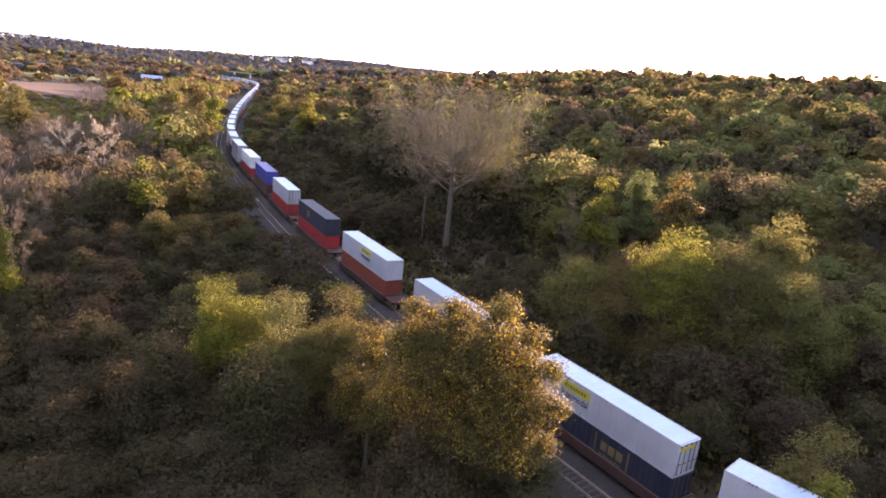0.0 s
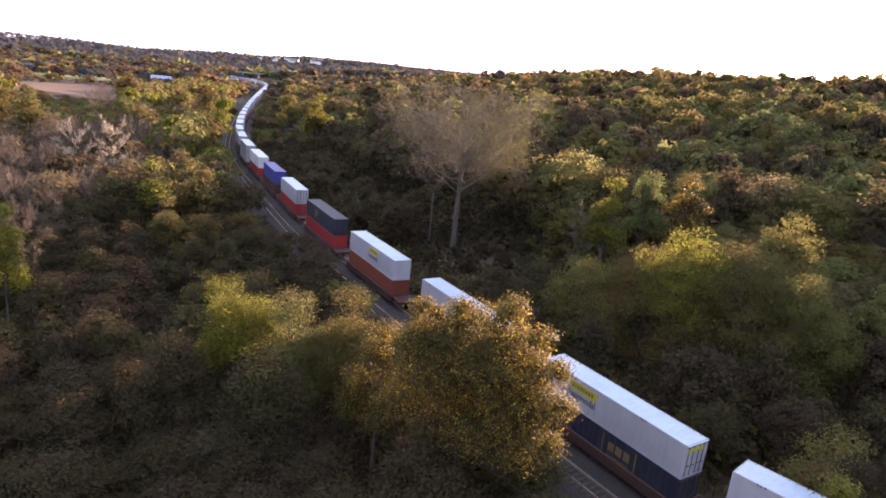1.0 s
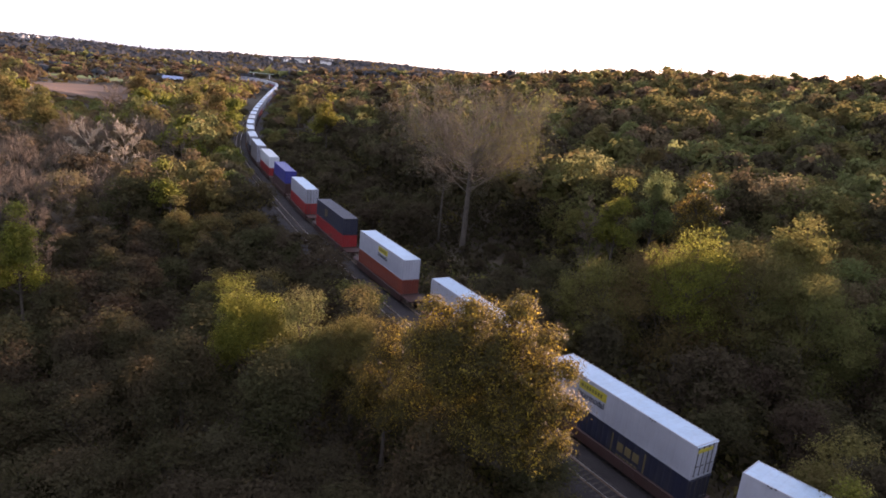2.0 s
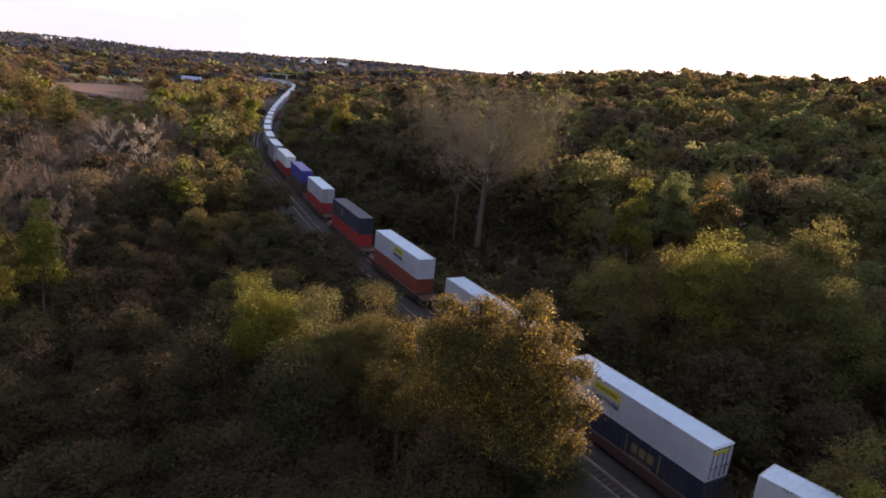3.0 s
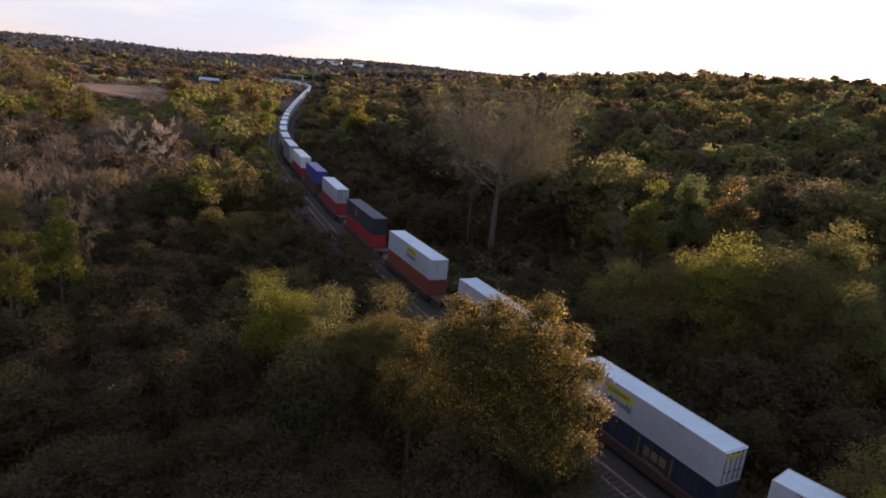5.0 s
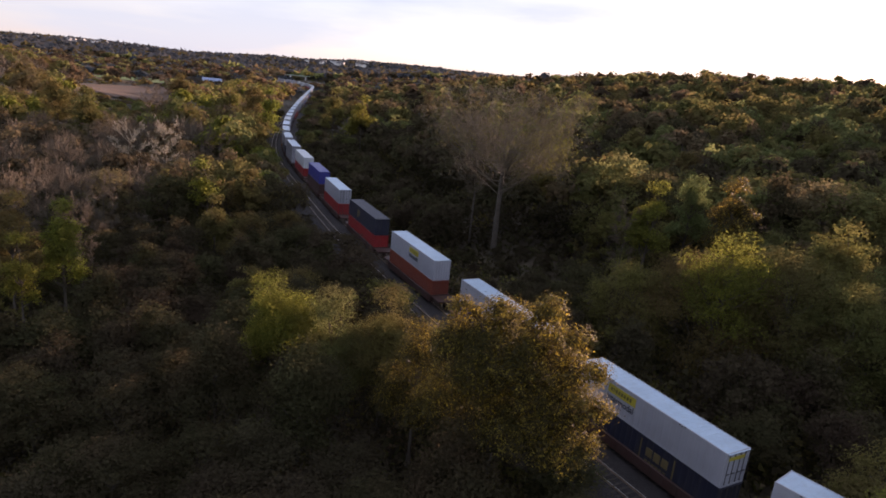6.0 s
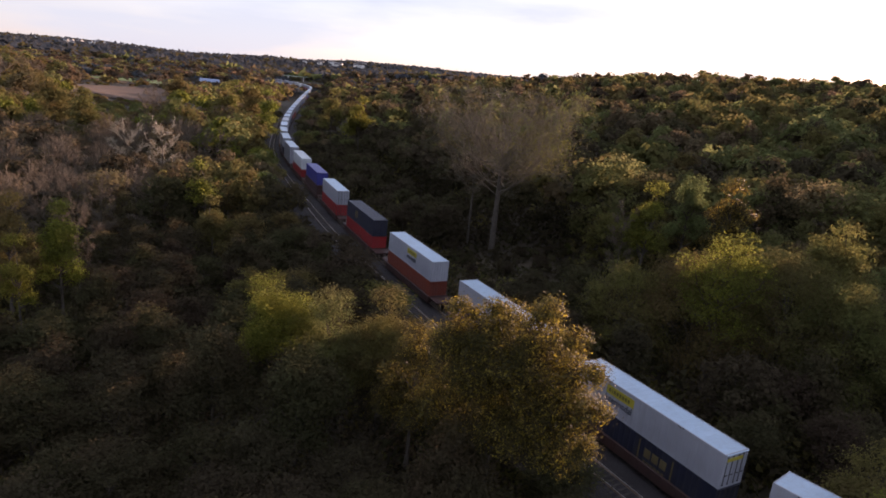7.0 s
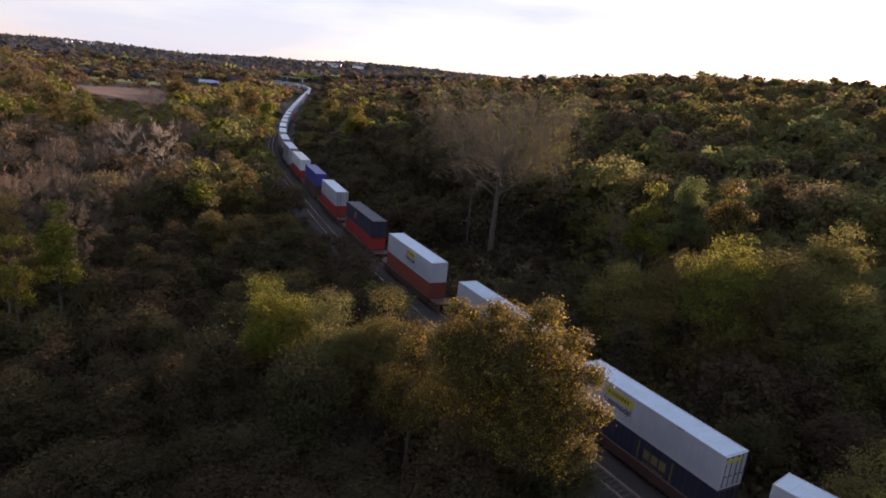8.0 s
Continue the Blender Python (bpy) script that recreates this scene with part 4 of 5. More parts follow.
MIDDLE = [  # x, y, top, radius, leaves, what it looks like
    (-76.0, 227.7, 25.3, 6.5, OLIVE, "tall olive-gold tree beside the far bend"),
    (-87.3, 234.2, 21.9, 6.5, OLIVE, "tall olive-gold tree among lower woods"),
    (-63.1, 205.5, 22.2, 5.0, YELLOW, "yellowing tree near the far rails"),
    (-117.1, 180.3, 21.3, 7.0, OLIVE, "broad olive-gold tree before the stubble field"),
    (-102.6, 171.7, 18.2, 6.0, GREEN, "broad dark green tree before the stubble field"),
    (-159.3, 230.2, 23.0, 7.5, BROWN, "broad brown-leaved tree on the wooded rise"),
    (-51.7, 249.7, 22.9, 5.5, OLIVE, "olive tree across the line near the bend"),
    (-36.1, 222.1, 21.9, 6.0, YELLOW, "yellow-green tree across the line"),
    (-32.3, 268.1, 25.8, 6.5, BROWN, "brown-leaved tree across the line"),
    (-12.4, 209.6, 25.9, 5.5, DARK, "dark tree beside the bare cottonwood"),
    (88.8, 244.4, 25.4, 6.0, SAGE, "grey-green tree on the wooded slope"),
    (99.5, 207.4, 31.3, 8.5, GREEN, "broad green crown high on the slope"),
    (95.6, 175.7, 28.6, 6.5, OLIVE, "olive crown on the wooded slope"),
    (-137.0, 303.0, 20.2, 6.0, OLIVE, "olive tree at the edge of the stubble field"),
    (54.2, 155.9, 19.3, 5.0, OLIVE, "olive tree low on the slope"),
    (68.2, 161.2, 21.9, 5.5, SAGE, "grey-green tree low on the slope"),
]
for k, (x, y, top, R, mat, words) in enumerate(MIDDLE):
    tree_at(x, y, top, R, seed=200 + k, z0=2.5, mat=mat, label=words, lobes=16, sprigs=330, leaves=12, size=0.42, spray=0.55, shape=leaf_tris)
KEEP.append((8.8, 117, 2.5))
stand(bare_tree(51, 30.8, 18.6, 14.0, GREY_TWIG, "huge half-bare cottonwood with fine twigs and late yellow leaves", limbs=30, second=10, third=7, fine=3, girth=0.5, leaves=4500, leaf_m=YELLOW, name="cottonwood_tree", twig=0.017), 7.8, 117)
KEEP.append((3.2, 121, 2))
stand(bare_tree(52, 17.5, 4.0, 9.5, TWIG, "slim bare grey tree beside the cottonwood", limbs=8, second=6, third=6, fine=2, girth=0.22), 3.2, 121)
for k, (x, y, top, R) in enumerate([(-70.5, 132.4, 16.2, 4.5), (-64.3, 135.5, 17.4, 4.5), (-58, 150, 15, 5), (-84, 150, 15, 5), (-76, 120, 13, 5), (-62, 92, 13, 4.5), (-130, 270, 21, 6.5), (-122, 246, 15, 5.5), (25, 91.5, 16.5, 3.0), (-45.5, 73.5, 13.2, 3.2), (-60.5, 84.5, 14.0, 3.8), (-52.0, 90.0, 13.4, 3.6)]):
    KEEP.append((x, y, 3.0))
    stand(bare_tree(60 + k, top + 1.6, R, 4.0, PALE_TWIG if k < 2 else TWIG, "leafless pale tree with upswept branches" if k < 2 else "leafless brown tree with fine twigs",
                    limbs=15, second=8, third=7, fine=3, twig=0.02 if k < 2 else 0.014, girth=(0.0105 if k < 2 else 0.0062) * top), x, y, 40 * k)
stand(bare_tree(70, 10.6, 1.6, 4.0, TWIG, "thin bare sapling standing above the thicket", limbs=6, second=4, third=4, twig=0.012, girth=0.07), -5.6, 57.0)

# the wood within reach of the eye: copies of a few trees
PROTOS = {}


LABELS = {"green": "green broadleaf woodland tree", "olive": "olive-green broadleaf woodland tree", "yellow": "yellowing broadleaf woodland tree",
          "dark": "dark green broadleaf tree hung with vines", "brown": "brown dry-leaved broadleaf woodland tree", "sage": "grey-green broadleaf woodland tree",
          "umber": "brown-green broadleaf woodland tree, shade put into its dull leaves"}
MATS = {"green": GREEN, "olive": OLIVE, "yellow": YELLOW, "dark": DARK, "brown": BROWN, "sage": SAGE, "orange": ORANGE, "grey": HAZEWOOD, "umber": UMBER}


def make_prototype(kind, v, near):
    if kind == "bare":
        return bare_tree(300 + v, 14, 4.4, 4.5, TWIG, "leafless brown woodland tree with fine twigs", limbs=10, second=7, third=5, fine=2, twig=0.02, girth=0.14)
    return leafy_tree(100 + v * 7 + len(kind), 14, (4.3, 4.9, 3.8)[v % 3], (0.4, 0.2, 0.8)[v % 3], MATS[kind], LABELS[kind],
                      lobes=(17, 20, 15)[v % 3], sprigs=560 if near else 330, leaves=14 if near else 11, size=0.165 if near else 0.285, spray=0.42 if near else 0.45, shape=leaf_tris, dome=v == 1, core=0.16)


def scatter(step, r0, r1, a0, a1, seed):
    """Jittered stand points in a sector round the origin, azimuths in degrees from +y."""
    rg = np.random.default_rng(seed)
    n = int(r1 / step) + 1
    gx, gy = np.meshgrid(np.arange(-n, n + 1), np.arange(-n, n + 1))
    x = (gx + 0.5 * (gy % 2)).ravel() * step + rg.uniform(-0.38, 0.38, gx.size) * step
    y = gy.ravel() * step * 0.87 + rg.uniform(-0.38, 0.38, gx.size) * step
    r, az = np.hypot(x, y), np.degrees(np.arctan2(x, y))
    k = (r > r0) & (r < r1) & (az > a0) & (az < a1)
    return x[k], y[k]


def in_quad(x, y, q):
    inside = np.ones(len(x), dtype=bool)
    for (ax, ay), (bx, by) in zip(q, q[1:] + q[:1]):
        inside &= (bx - ax) * (y - ay) - (by - ay) * (x - ax) > 0
    return inside


HOUSE_RNG = np.random.default_rng(77)
HOUSE_SITES = []
for k in range(34):
    a, d = radians(HOUSE_RNG.uniform(-34, -6)), HOUSE_RNG.uniform(2150, 2550)
    HOUSE_SITES.append((d * math.sin(a), d * math.cos(a)))
    for near in (0, 40, 80):        # gardens and felled slopes below each house
        KEEP.append(((d - near) * math.sin(a), (d - near) * math.cos(a), 24))
CLEAR = [[(-285, 452), (-176, 292), (-155, 372), (-250, 540)], [(-374, 586), (-270, 598), (-254, 730), (-342, 674)]]
EYE_Z = 30.5
LINE_R, LINE_A = np.hypot(LINE[:, 0], LINE[:, 1]), np.degrees(np.arctan2(LINE[:, 0], LINE[:, 1]))


def open_view(x, y, R):
    """Highest top that a tree on the near side may have where the line lies open behind it."""
    out = np.full(len(x), 99.0)
    r, az = np.hypot(x, y), np.degrees(np.arctan2(x, y))
    for i in range(len(x)):
        k = (np.abs(LINE_A - az[i]) < math.degrees(R[i] / r[i])) & (LINE_R > r[i]) & (LINE[:, 0] > -262)
        if k.any():
            out[i] = EYE_Z - (EYE_Z - (1.5 if LINE_R[k].min() > 98 else 0)) * r[i] / LINE_R[k].min() + (0.6 if r[i] < 120 else 1.2)
    return out


def prepared(x, y, rg, near):
    s = beside(x, y)
    ok = np.where(np.hypot(x, y) > 190, (s > 6.5) | (s < -9.6), (s > 7.5) | (s < -10.5))
    for q in CLEAR:
        ok &= ~in_quad(x, y, q)
    for kx, ky, kr in KEEP:
        ok &= (x - kx) ** 2 + (y - ky) ** 2 > (kr + 1.2) ** 2
    x, y, s = x[ok], y[ok], s[ok]
    r = np.hypot(x, y)
    H = np.where(s > 0, rg.uniform(13, 19.5, len(x)), rg.uniform(10, 14.5, len(x)))
    H = np.where((s > 0) & (s < 24), rg.uniform(6.5, 10.5, len(x)), H)
    H = np.where((s < 0) & (r < 65), np.where(r < 50, rg.uniform(6.0, 8.4, len(x)), rg.uniform(6.8, 8.8, len(x))), H)
    H = np.where((s < -12) & (r >= 65) & (r < 112), rg.uniform(6.2, 9.0, len(x)), H)
    H = np.where((s < 0) & (s > -70) & (r > 170), rg.uniform(12, 20, len(x)), H)
    az = np.degrees(np.arctan2(x, y))
    low = np.clip(32.5 - 32 * r / 372, 2.2, 30)
    H = np.where((az < -24.8) & (az > -31.8) & (r > 150) & (r < 400), np.minimum(H, low * rg.uniform(0.8, 1.05, len(x))), H)
    H = np.where((az < -20) & (az > -32) & (r > 480) & (r < 625), np.where(rg.random(len(x)) < 0.22, rg.uniform(5, 9, len(x)), rg.uniform(1.5, 3.2, len(x))), H)
    H = np.where((az < -11.5) & (az > -17.5) & (r > 840) & (r < 1190), rg.uniform(2, 4, len(x)), H)
    H = np.where((az < -31) & (r > 150) & (r < 440), rg.uniform(11, 15.5, len(x)), H)
    H = np.where((az < -20) & (az > -25) & (r > 420) & (r < 745), rg.uniform(4, 6, len(x)), H)
    H = np.where((x > -6) & (x < 26) & (y > 84) & (y < 117), rg.uniform(2.2, 3.8, len(x)), H)
    H = np.where((s > 24) & (s < 72) & (r < 118), np.minimum(H, rg.uniform(9, 12, len(x))), H)
    H = np.where((s > 0) & (r > 200), H * rg.uniform(0.8, 1.25, len(x)), H)
    R = np.where(H > 4, np.maximum(H * rg.uniform(0.31, 0.42, len(x)), np.where(r < 65, 3.9, 3.3)), 1.6)
    z = ground_z(x, y)
    cap = open_view(x, y, R) - z
    cap = np.where((s < 0) & (s > -17) & (r > 88) & (r < 165), np.maximum(cap, rg.uniform(5.0, 7.5, len(x))), cap)
    left = s < 0
    ok = ~left | (cap > 4.0)
    H = np.where(left, np.minimum(H, cap), H)
    R = np.minimum(R, H * 0.6)
    return x[ok], y[ok], z[ok], H[ok], R[ok], s[ok]


def kinds_for(x, y, s, rg):
    """Kind of tree by place: browner and barer away to the left, greener on the slope, with shade put in as dark and
    umber kinds.
    """
    v = np.sin(x * 0.05 + 1.1) + np.cos(y * 0.043 + x * 0.02) + rg.normal(size=len(x)) * 0.9
    out = np.empty(len(x), dtype=object)
    for i in range(len(x)):
        far = np.hypot(x[i], y[i])
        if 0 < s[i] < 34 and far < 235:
            # beyond the train, shade is put in as dark leaf colours
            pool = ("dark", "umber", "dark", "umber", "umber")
        elif s[i] > 0:
            pool = ("green", "olive", "sage", "olive", "green", "dark") if v[i] > 0.5 else ("dark", "green", "olive", "sage", "umber", "olive", "sage", "brown")
        else:
            pool = ("olive", "yellow", "green", "olive", "sage") if v[i] > 0.4 else ("bare", "brown", "olive", "sage", "bare")
            if x[i] / y[i] < -0.41 and 98 < far < 215:
                pool = ("bare", "bare", "umber", "bare", "brown", "bare")
            elif far > 130 and s[i] > -90:
                pool = ("olive", "yellow", "olive", "sage", "brown")
            # near side: umber and dark leaves hold the shade in their colour
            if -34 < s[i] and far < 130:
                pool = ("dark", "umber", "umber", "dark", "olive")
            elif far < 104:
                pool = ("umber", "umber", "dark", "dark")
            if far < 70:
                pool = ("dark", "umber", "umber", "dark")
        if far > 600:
            # far off, grey crowns carry distance haze in their leaf colour
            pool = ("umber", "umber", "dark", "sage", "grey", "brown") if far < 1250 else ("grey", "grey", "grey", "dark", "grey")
        out[i] = pool[rg.integers(len(pool))]
    return out


rg = np.random.default_rng(3)
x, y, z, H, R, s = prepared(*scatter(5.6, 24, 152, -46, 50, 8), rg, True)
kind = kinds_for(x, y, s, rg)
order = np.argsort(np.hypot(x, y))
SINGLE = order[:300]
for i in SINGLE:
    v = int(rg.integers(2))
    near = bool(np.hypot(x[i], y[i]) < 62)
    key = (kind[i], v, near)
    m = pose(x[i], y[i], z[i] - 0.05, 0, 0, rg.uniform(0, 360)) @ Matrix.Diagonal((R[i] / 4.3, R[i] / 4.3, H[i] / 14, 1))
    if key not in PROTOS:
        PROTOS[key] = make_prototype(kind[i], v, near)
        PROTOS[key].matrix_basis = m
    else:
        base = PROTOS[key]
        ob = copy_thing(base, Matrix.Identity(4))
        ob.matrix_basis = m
left_over = order[300:]

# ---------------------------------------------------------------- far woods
WOOD_MATS = [GREEN, OLIVE, YELLOW, DARK, BROWN, SAGE, ORANGE, HAZEWOOD, TWIG, UMBER]
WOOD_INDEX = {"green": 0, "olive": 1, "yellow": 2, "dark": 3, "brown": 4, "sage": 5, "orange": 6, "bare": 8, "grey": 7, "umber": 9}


def wood(name, x, y, z, H, R, kind, quads, size, label, seed):
    """Many far trees in one mesh: each a trunk and lobed clumps of leaf facets."""
    rg = np.random.default_rng(seed)
    n, L = len(x), 7
    d = unit(rg.normal(size=(n, L, 3)))
    d[..., 2] = np.abs(d[..., 2]) * 0.95 - 0.3
    lc = d * np.array((0.62, 0.62, 0.30)) * rg.uniform(0.5, 1, (n, L, 1))
    lc[:, 0] = (0, 0, 0.26)
    lr = rg.uniform(0.30, 0.5, (n, L))
    li = rg.integers(0, L, (n, quads))
    t = np.arange(n)[:, None]
    q = unit(rg.normal(size=(n, quads, 3)))
    q[..., 2] = np.where(q[..., 2] < -0.25, -q[..., 2], q[..., 2])
    deep = rg.random((n, quads)) < 0.11
    rad = (lr[t, li] * np.where(deep, rg.uniform(0.3, 0.75, (n, quads)), rg.uniform(0.82, 1.16, (n, quads))))[..., None]
    p = lc[t, li] + q * rad * np.array((1, 1, 0.55))
    P = np.empty((n, quads, 3))
    P[..., 0] = x[:, None] + p[..., 0] * R[:, None]
    P[..., 1] = y[:, None] + p[..., 1] * R[:, None]
    P[..., 2] = z[:, None] + H[:, None] * (0.55 + 0.52 * p[..., 2])
    nn = unit(q * 1.2 + rg.normal(size=q.shape) * 0.25 + np.array((0, 0, 0.3 if quads > 100 else 0.8)))
    sz = size * R[:, None] / 4.5 * np.where(deep, 1.9, 0.82)
    sz = sz.ravel()
    V, F = leaf_tris(P.reshape(-1, 3), nn.reshape(-1, 3), sz, rg)
    b = np.repeat(np.array([k == "bare" for k in kind]), quads)      # leafless crowns: a spray of thin upswept twigs
    if b.any():
        c, qb, m = P.reshape(-1, 3)[b], q.reshape(-1, 3)[b], int(b.sum())
        along = unit(qb * 0.7 + np.array((0, 0, 0.8)) + rg.normal(size=(m, 3)) * 0.35)
        across = unit(np.cross(along, rg.normal(size=(m, 3))))
        L = (sz[b] * rg.uniform(1.2, 2.6, m))[:, None]
        V = V.reshape(-1, 3, 3)
        V[b] = np.stack((c - along * L * 0.5 - across * L * 0.035, c - along * L * 0.5 + across * L * 0.035, c + along * L * 0.5), 1)
        V = V.reshape(-1, 3)
    slots = np.repeat([WOOD_INDEX[k] for k in kind], quads)
    return tagged(new(name, raw_mesh(name, V, F, WOOD_MATS, slots)), label, "woods", kind="stuff")


def lay_wood(name, step, r0, r1, a0, a1, seed, quads, size, label, extra=None):
    rg = np.random.default_rng(seed)
    x, y, z, H, R, s = prepared(*scatter(step, r0, r1, a0, a1, seed), rg, False)
    R = np.where(H > 4, np.maximum(R, step * (0.58 if quads > 100 else 0.72)), np.maximum(R, step * 0.3))
    kind = kinds_for(x, y, s, rg)
    if extra is not None:
        x, y, z, H, R, kind = (np.concatenate((a, b)) for a, b in zip((x, y, z, H, R, kind), extra))
    return wood(name, x, y, z, H, R, kind, quads, size, label, seed)


lo = left_over
lay_wood("near_hill_woods", 7.0, 149, 300, -46, 52, 31, 340, 0.71, "mixed autumn woods of green, olive and brown crowns",
         (x[lo], y[lo], z[lo], H[lo], R[lo], kind[lo]))
lay_wood("hill_woods", 8.5, 300, 560, -46, 50, 32, 150, 1.12, "mixed autumn woods covering the hill and valley")
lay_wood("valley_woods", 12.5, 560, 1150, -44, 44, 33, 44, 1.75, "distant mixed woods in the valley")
lay_wood("ridge_woods", 24.0, 1150, 3300, -42, 40, 34, 16, 2.4, "dark woods along the far ridge, blue-grey haze in their colour")

# ---------------------------------------------------------------- far buildings


def barn():
    root = tagged(new("barn"), "long pale barn with a bluish metal roof in a pasture", "barn")
    L, W, e, r = 9.5, 5.0, 3.8, 6.2
    bm = bmesh.new()
    prism(bm, [(-W, 0), (-W, e), (0, r - 0.15), (W, e), (W, 0)], -L, L)
    part("wall", bm_mesh("barn_wall", bm, BARNWALL), root)
    bm = bmesh.new()
    for sy in (-1, 1):
        vs = add_box(bm, -L - 0.5, L + 0.5, 0, 1, 0, 0.18)
        for v in vs:
            u = v.co.y
            v.co = (v.co.x, sy * u * (W + 0.5), r - u * (r - e + 0.2) + v.co.z)
    part("roof", bm_mesh("barn_roof", bm, BARNROOF), root, "bluish ribbed metal roof")
    part("door", box_mesh("barn_door", GREYP, (-1.8, 1.8, -W - 0.1, -W - 0.02, 0, 3.2)), root, "grey sliding door")
    x, y = -277, 694
    root.matrix_basis = pose(x, y, float(ground_z(x, y)[0]), 0, 0, 14)


def house(x, y, rg):
    root = tagged(new("house"), "small pale house with a shingle roof on the ridge", "house", "houses on the ridge")
    L, W, e, r = rg.uniform(6, 10), rg.uniform(4, 6), rg.uniform(5, 7.5), rg.uniform(8.5, 11)
    bm = bmesh.new()
    prism(bm, [(-W, -2), (-W, e), (0, r - 0.1), (W, e), (W, -2)], -L, L)
    part("wall", bm_mesh("house_wall", bm, HOUSEW), root)
    bm = bmesh.new()
    for sy in (-1, 1):
        for v in add_box(bm, -L - 0.4, L + 0.4, 0, 1, 0, 0.2):
            u = v.co.y
            v.co = (v.co.x, sy * u * (W + 0.4), r - u * (r - e + 0.2) + v.co.z)
    part("roof", bm_mesh("house_roof", bm, SHINGLE), root)
    pane = box_mesh("window", GLASS, (-0.7, 0.7, -0.06, 0.06, 0, 1.5))
    for wx in (-0.55, 0, 0.55):
        part("window", pane, root).matrix_basis = pose(wx * L, -W, e - 2.6)
    z = float(ground_z(x, y)[0])
    root.matrix_basis = pose(x, y, z + 7.5, 0, 0, rg.uniform(-50, 50))
    part("foundation", box_mesh("foundation", CONCRETE, (-L, L, -W, W, -9.5, -1.9)), root)


OVERPASS = (-300, 1130)


def overpass():
    root = tagged(new("road_overpass"), "pale green steel road bridge crossing the line far away", "bridge")
    x, y = OVERPASS
    for nm, b in (("deck", (-20, 20, -5, 5, 6.4, 7.0)), ("parapet", (-20, 20, -5.2, -4.8, 7.0, 7.8)), ("parapet", (-20, 20, 4.8, 5.2, 7.0, 7.8))):
        part(nm, box_mesh(nm, GIRDER, b, bevel=0.05), root)
    for px in (-13, 13):
        part("pier", box_mesh("pier", CONCRETE, (px - 0.7, px + 0.7, -4, 4, -4, 6.4), bevel=0.1), root)
    part("road_surface", box_mesh("road_surface", ASPHALT, (-20, 20, -4.8, 4.8, 7.0, 7.04)), root)
    root.matrix_basis = pose(x, y, float(ground_z(x, y)[0]) + 0.8, 0, 0, 12)


barn()
for hx, hy in HOUSE_SITES:
    house(hx, hy, HOUSE_RNG)
overpass()

# ---------------------------------------------------------------- undergrowth and sleepers


def undergrowth():
    rg = np.random.default_rng(91)
    n = 2600
    s = rg.uniform(60, 420, n)
    side = rg.random(n) < 0.5
    off = np.where(side, rg.uniform(6.0, 15, n), -rg.uniform(8.6, 18, n))
    P = np.array([on_line(a, b)[:2] for a, b in zip(s, off)])
    fx, fy = scatter(2.6, 22, 78, -46, 40, 92)
    d = beside(fx, fy)
    k = (d < -11) | (d > 8)
    P = np.vstack((P, np.column_stack((fx[k], fy[k]))))
    n = len(P)
    z = ground_z(P[:, 0], P[:, 1])
    c = np.column_stack((P, z + 0.2))
    q = 18
    C = c[:, None] + np.abs(rg.normal(size=(n, q, 3))) * np.array((0.55, 0.55, 0.75)) * np.where(rg.random((n, q, 3)) < 0.5, 1, -1) ** np.array((1, 1, 0))
    N = unit(rg.normal(size=(n * q, 3)) + np.array((0, 0, 0.6)))
    V, F = leaf_tris(C.reshape(-1, 3), N, 0.45, rg)
    return tagged(new("undergrowth", raw_mesh("undergrowth", V, F, [OLIVE, BROWN, GREEN], np.repeat(rg.integers(0, 3, n), q))),
                  "tangled brown and olive brush along the embankment", "undergrowth", kind="stuff")


undergrowth()


def thicket():
    """Head-high vines and saplings filling the shade beyond the train."""
    rg = np.random.default_rng(97)
    x, y = scatter(3.4, 40, 460, -44, 40, 98)
    s = beside(x, y)
    k = ((s > 5.6) & (s < 70) & ((np.hypot(x, y) < 300) | (s < 18))) | ((s < -8.4) & (s > -20)) | ((s < -8.4) & (np.hypot(x, y) > 66) & (np.hypot(x, y) < 240))
    x, y, s = x[k], y[k], s[k]
    n, q = len(x), 42
    top = np.where(s > 0, rg.uniform(2.2, 4.4, n), np.where(s > -20, rg.uniform(1.2, 2.0, n), rg.uniform(1.8, 4.0, n)))
    top = np.where((s < -8.4) & (s > -16) & (np.hypot(x, y) > 92) & (np.hypot(x, y) < 190), rg.uniform(2.3, 3.6, n), top)
    top = np.where((x > -4) & (x < 22) & (y > 84) & (y < 120), rg.uniform(0.8, 1.5, n), top)
    c = np.column_stack((x, y, ground_z(x, y) + 0.1))
    d = unit(rg.normal(size=(n, q, 3)))
    d[..., 2] = np.abs(d[..., 2])
    r = rg.uniform(0.75, 1.1, (n, q, 1))
    C = c[:, None] + d * r * np.stack((np.full(n, 2.0), np.full(n, 2.0), top), 1)[:, None]
    N = unit(d * 1.2 + rg.normal(size=(n, q, 3)) * 0.4)
    V, F = leaf_tris(C.reshape(-1, 3), N.reshape(-1, 3), 0.7, rg)
    # mostly umber and dark, so shade sits in the thicket's leaf colour
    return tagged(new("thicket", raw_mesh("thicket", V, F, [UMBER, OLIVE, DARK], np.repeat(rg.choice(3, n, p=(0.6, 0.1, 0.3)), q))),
                  "dark tangled thicket of vines and saplings beside the line", "thicket", kind="stuff")


thicket()


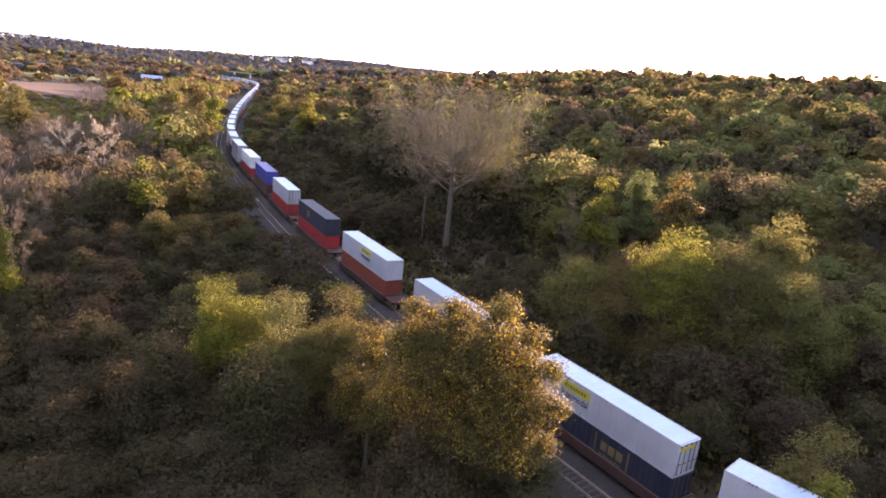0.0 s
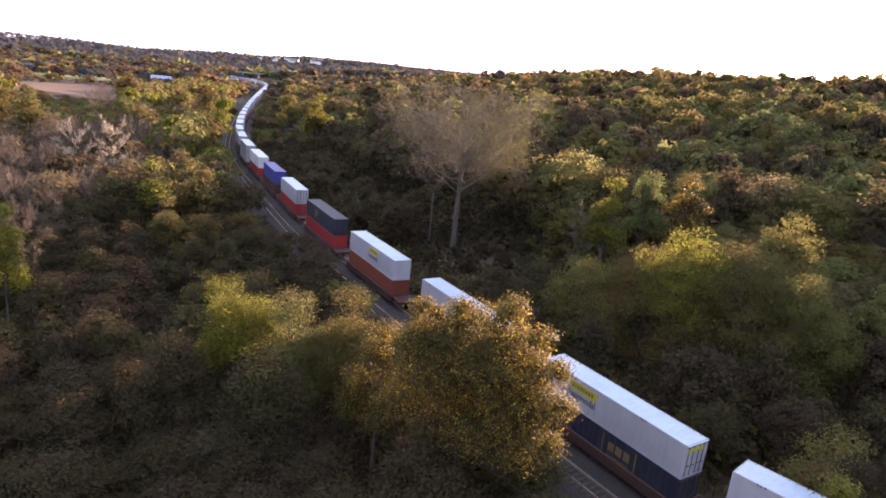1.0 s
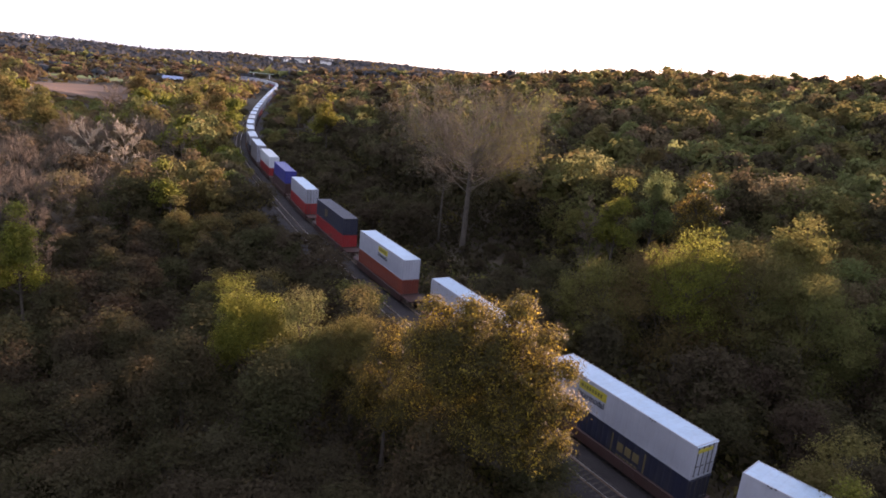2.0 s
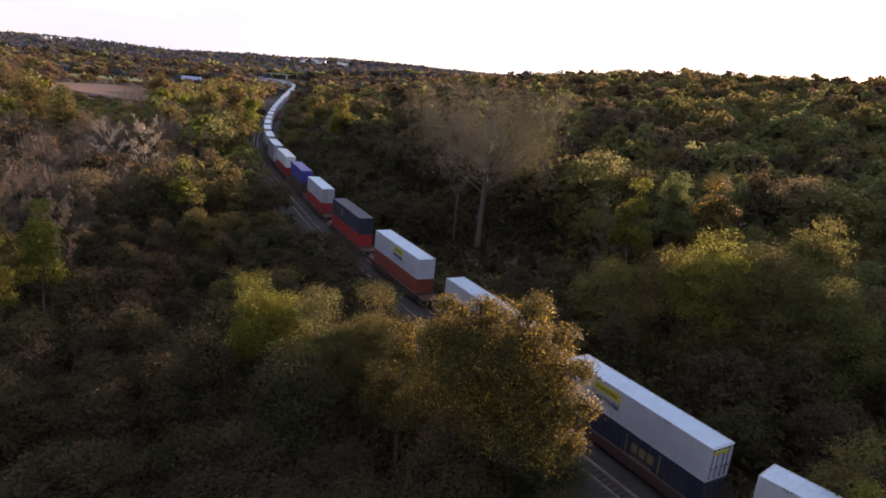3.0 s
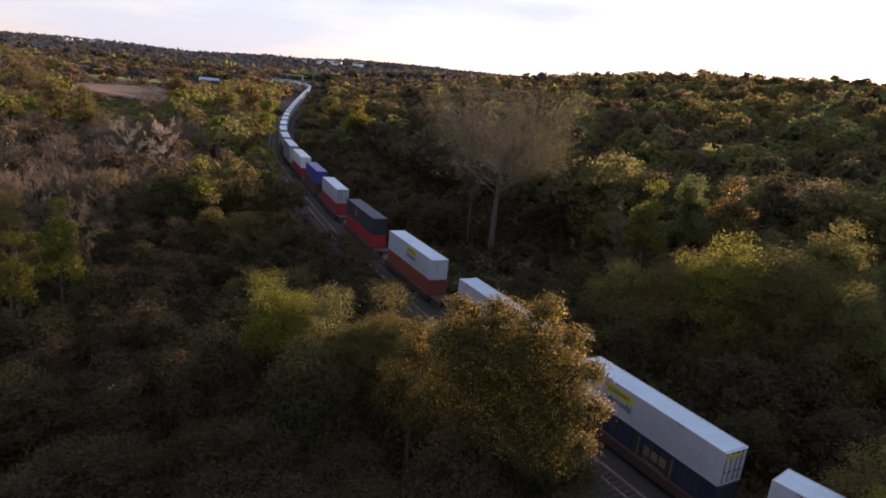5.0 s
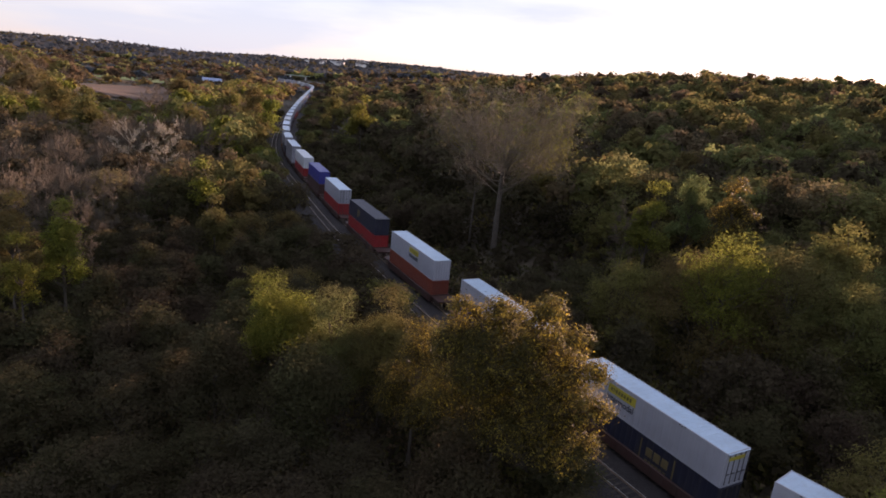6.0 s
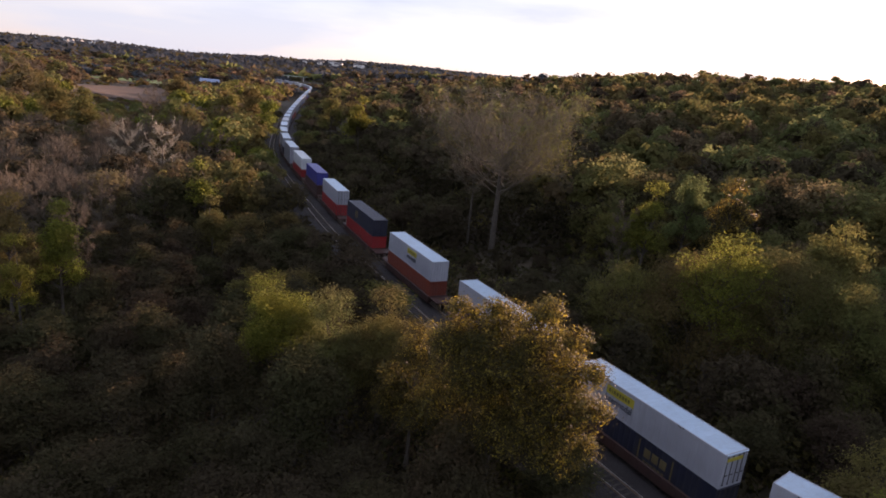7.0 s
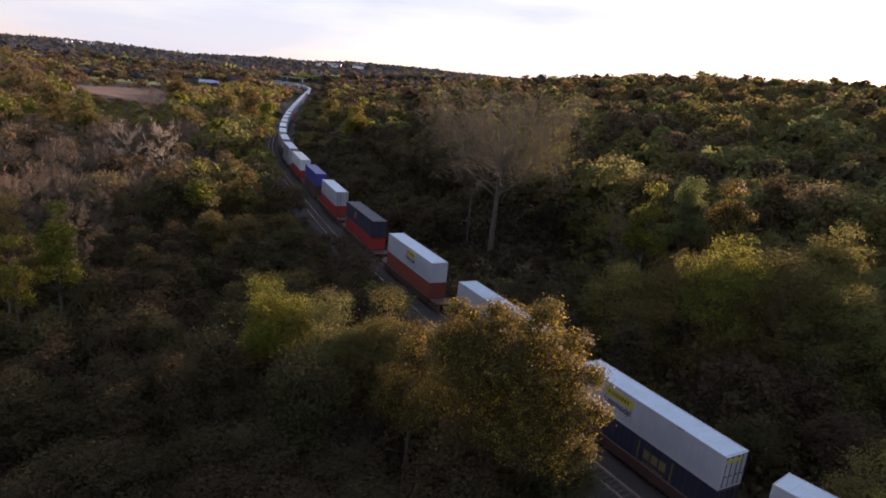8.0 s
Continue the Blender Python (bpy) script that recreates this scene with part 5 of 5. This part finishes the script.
def saplings():
    """Waist to head-high growth under the shaded trees on the near side."""
    rg = np.random.default_rng(95)
    x, y = scatter(2.5, 22, 74, -47, 30, 96)
    k = beside(x, y) < -12.5
    x, y = x[k], y[k]
    n, q = len(x), 85
    top = rg.uniform(1.6, 4.2, n)
    c = np.column_stack((x, y, ground_z(x, y) + 0.1))
    d = unit(rg.normal(size=(n, q, 3)))
    d[..., 2] = np.abs(d[..., 2])
    C = c[:, None] + d * rg.uniform(0.6, 1.15, (n, q, 1)) * np.stack((rg.uniform(1.1, 1.9, n), rg.uniform(1.1, 1.9, n), top), 1)[:, None]
    N = unit(d + rg.normal(size=(n, q, 3)) * 0.6)
    V, F = leaf_tris(C.reshape(-1, 3), N.reshape(-1, 3), 0.3, rg)
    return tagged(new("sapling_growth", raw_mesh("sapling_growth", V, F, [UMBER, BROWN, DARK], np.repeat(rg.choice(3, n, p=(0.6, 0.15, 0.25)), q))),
                  "shaded brown and dark green saplings under the trees", "undergrowth", kind="stuff")


saplings()


def sleepers():
    me = box_mesh("sleeper", SLEEPER, (-0.115, 0.115, -1.3, 1.3, -0.36, -0.172), bevel=0.012)
    s0 = s_of(27.46, 36.3)
    for off in TRACK_OFF:
        for k in range(150):
            x, y, a = on_line(s0 - 6 + k * 0.62, off)
            part("sleeper", me, bed).matrix_basis = pose(x, y, 0, 0, 0, math.degrees(a))
    me = box_mesh("far_sleeper", SLEEPER, (-0.115, 0.115, -1.3, 1.3, -0.36, -0.172))
    base = np.array([v.co[:] for v in me.vertices])
    polys = defaultdict(list)
    for p in me.polygons:
        polys[len(p.vertices)].append(p.vertices[:])
    vs, fs, n = [], defaultdict(list), 0
    for off in TRACK_OFF:
        for k in range(150, 900):
            x, y, a = on_line(s0 - 6 + k * 0.62, off)
            c, t = math.cos(a), math.sin(a)
            vs.append(np.column_stack((x + base[:, 0] * c - base[:, 1] * t, y + base[:, 0] * t + base[:, 1] * c, base[:, 2])))
            for size, rows in polys.items():
                fs[size].append(np.array(rows) + n)
            n += len(base)
    ob = part("sleepers", raw_mesh("sleepers", np.concatenate(vs), [np.concatenate(f) for f in fs.values()], SLEEPER), bed)
    tagged(ob, "row of dark wooden sleepers", kind="stuff")


sleepers()
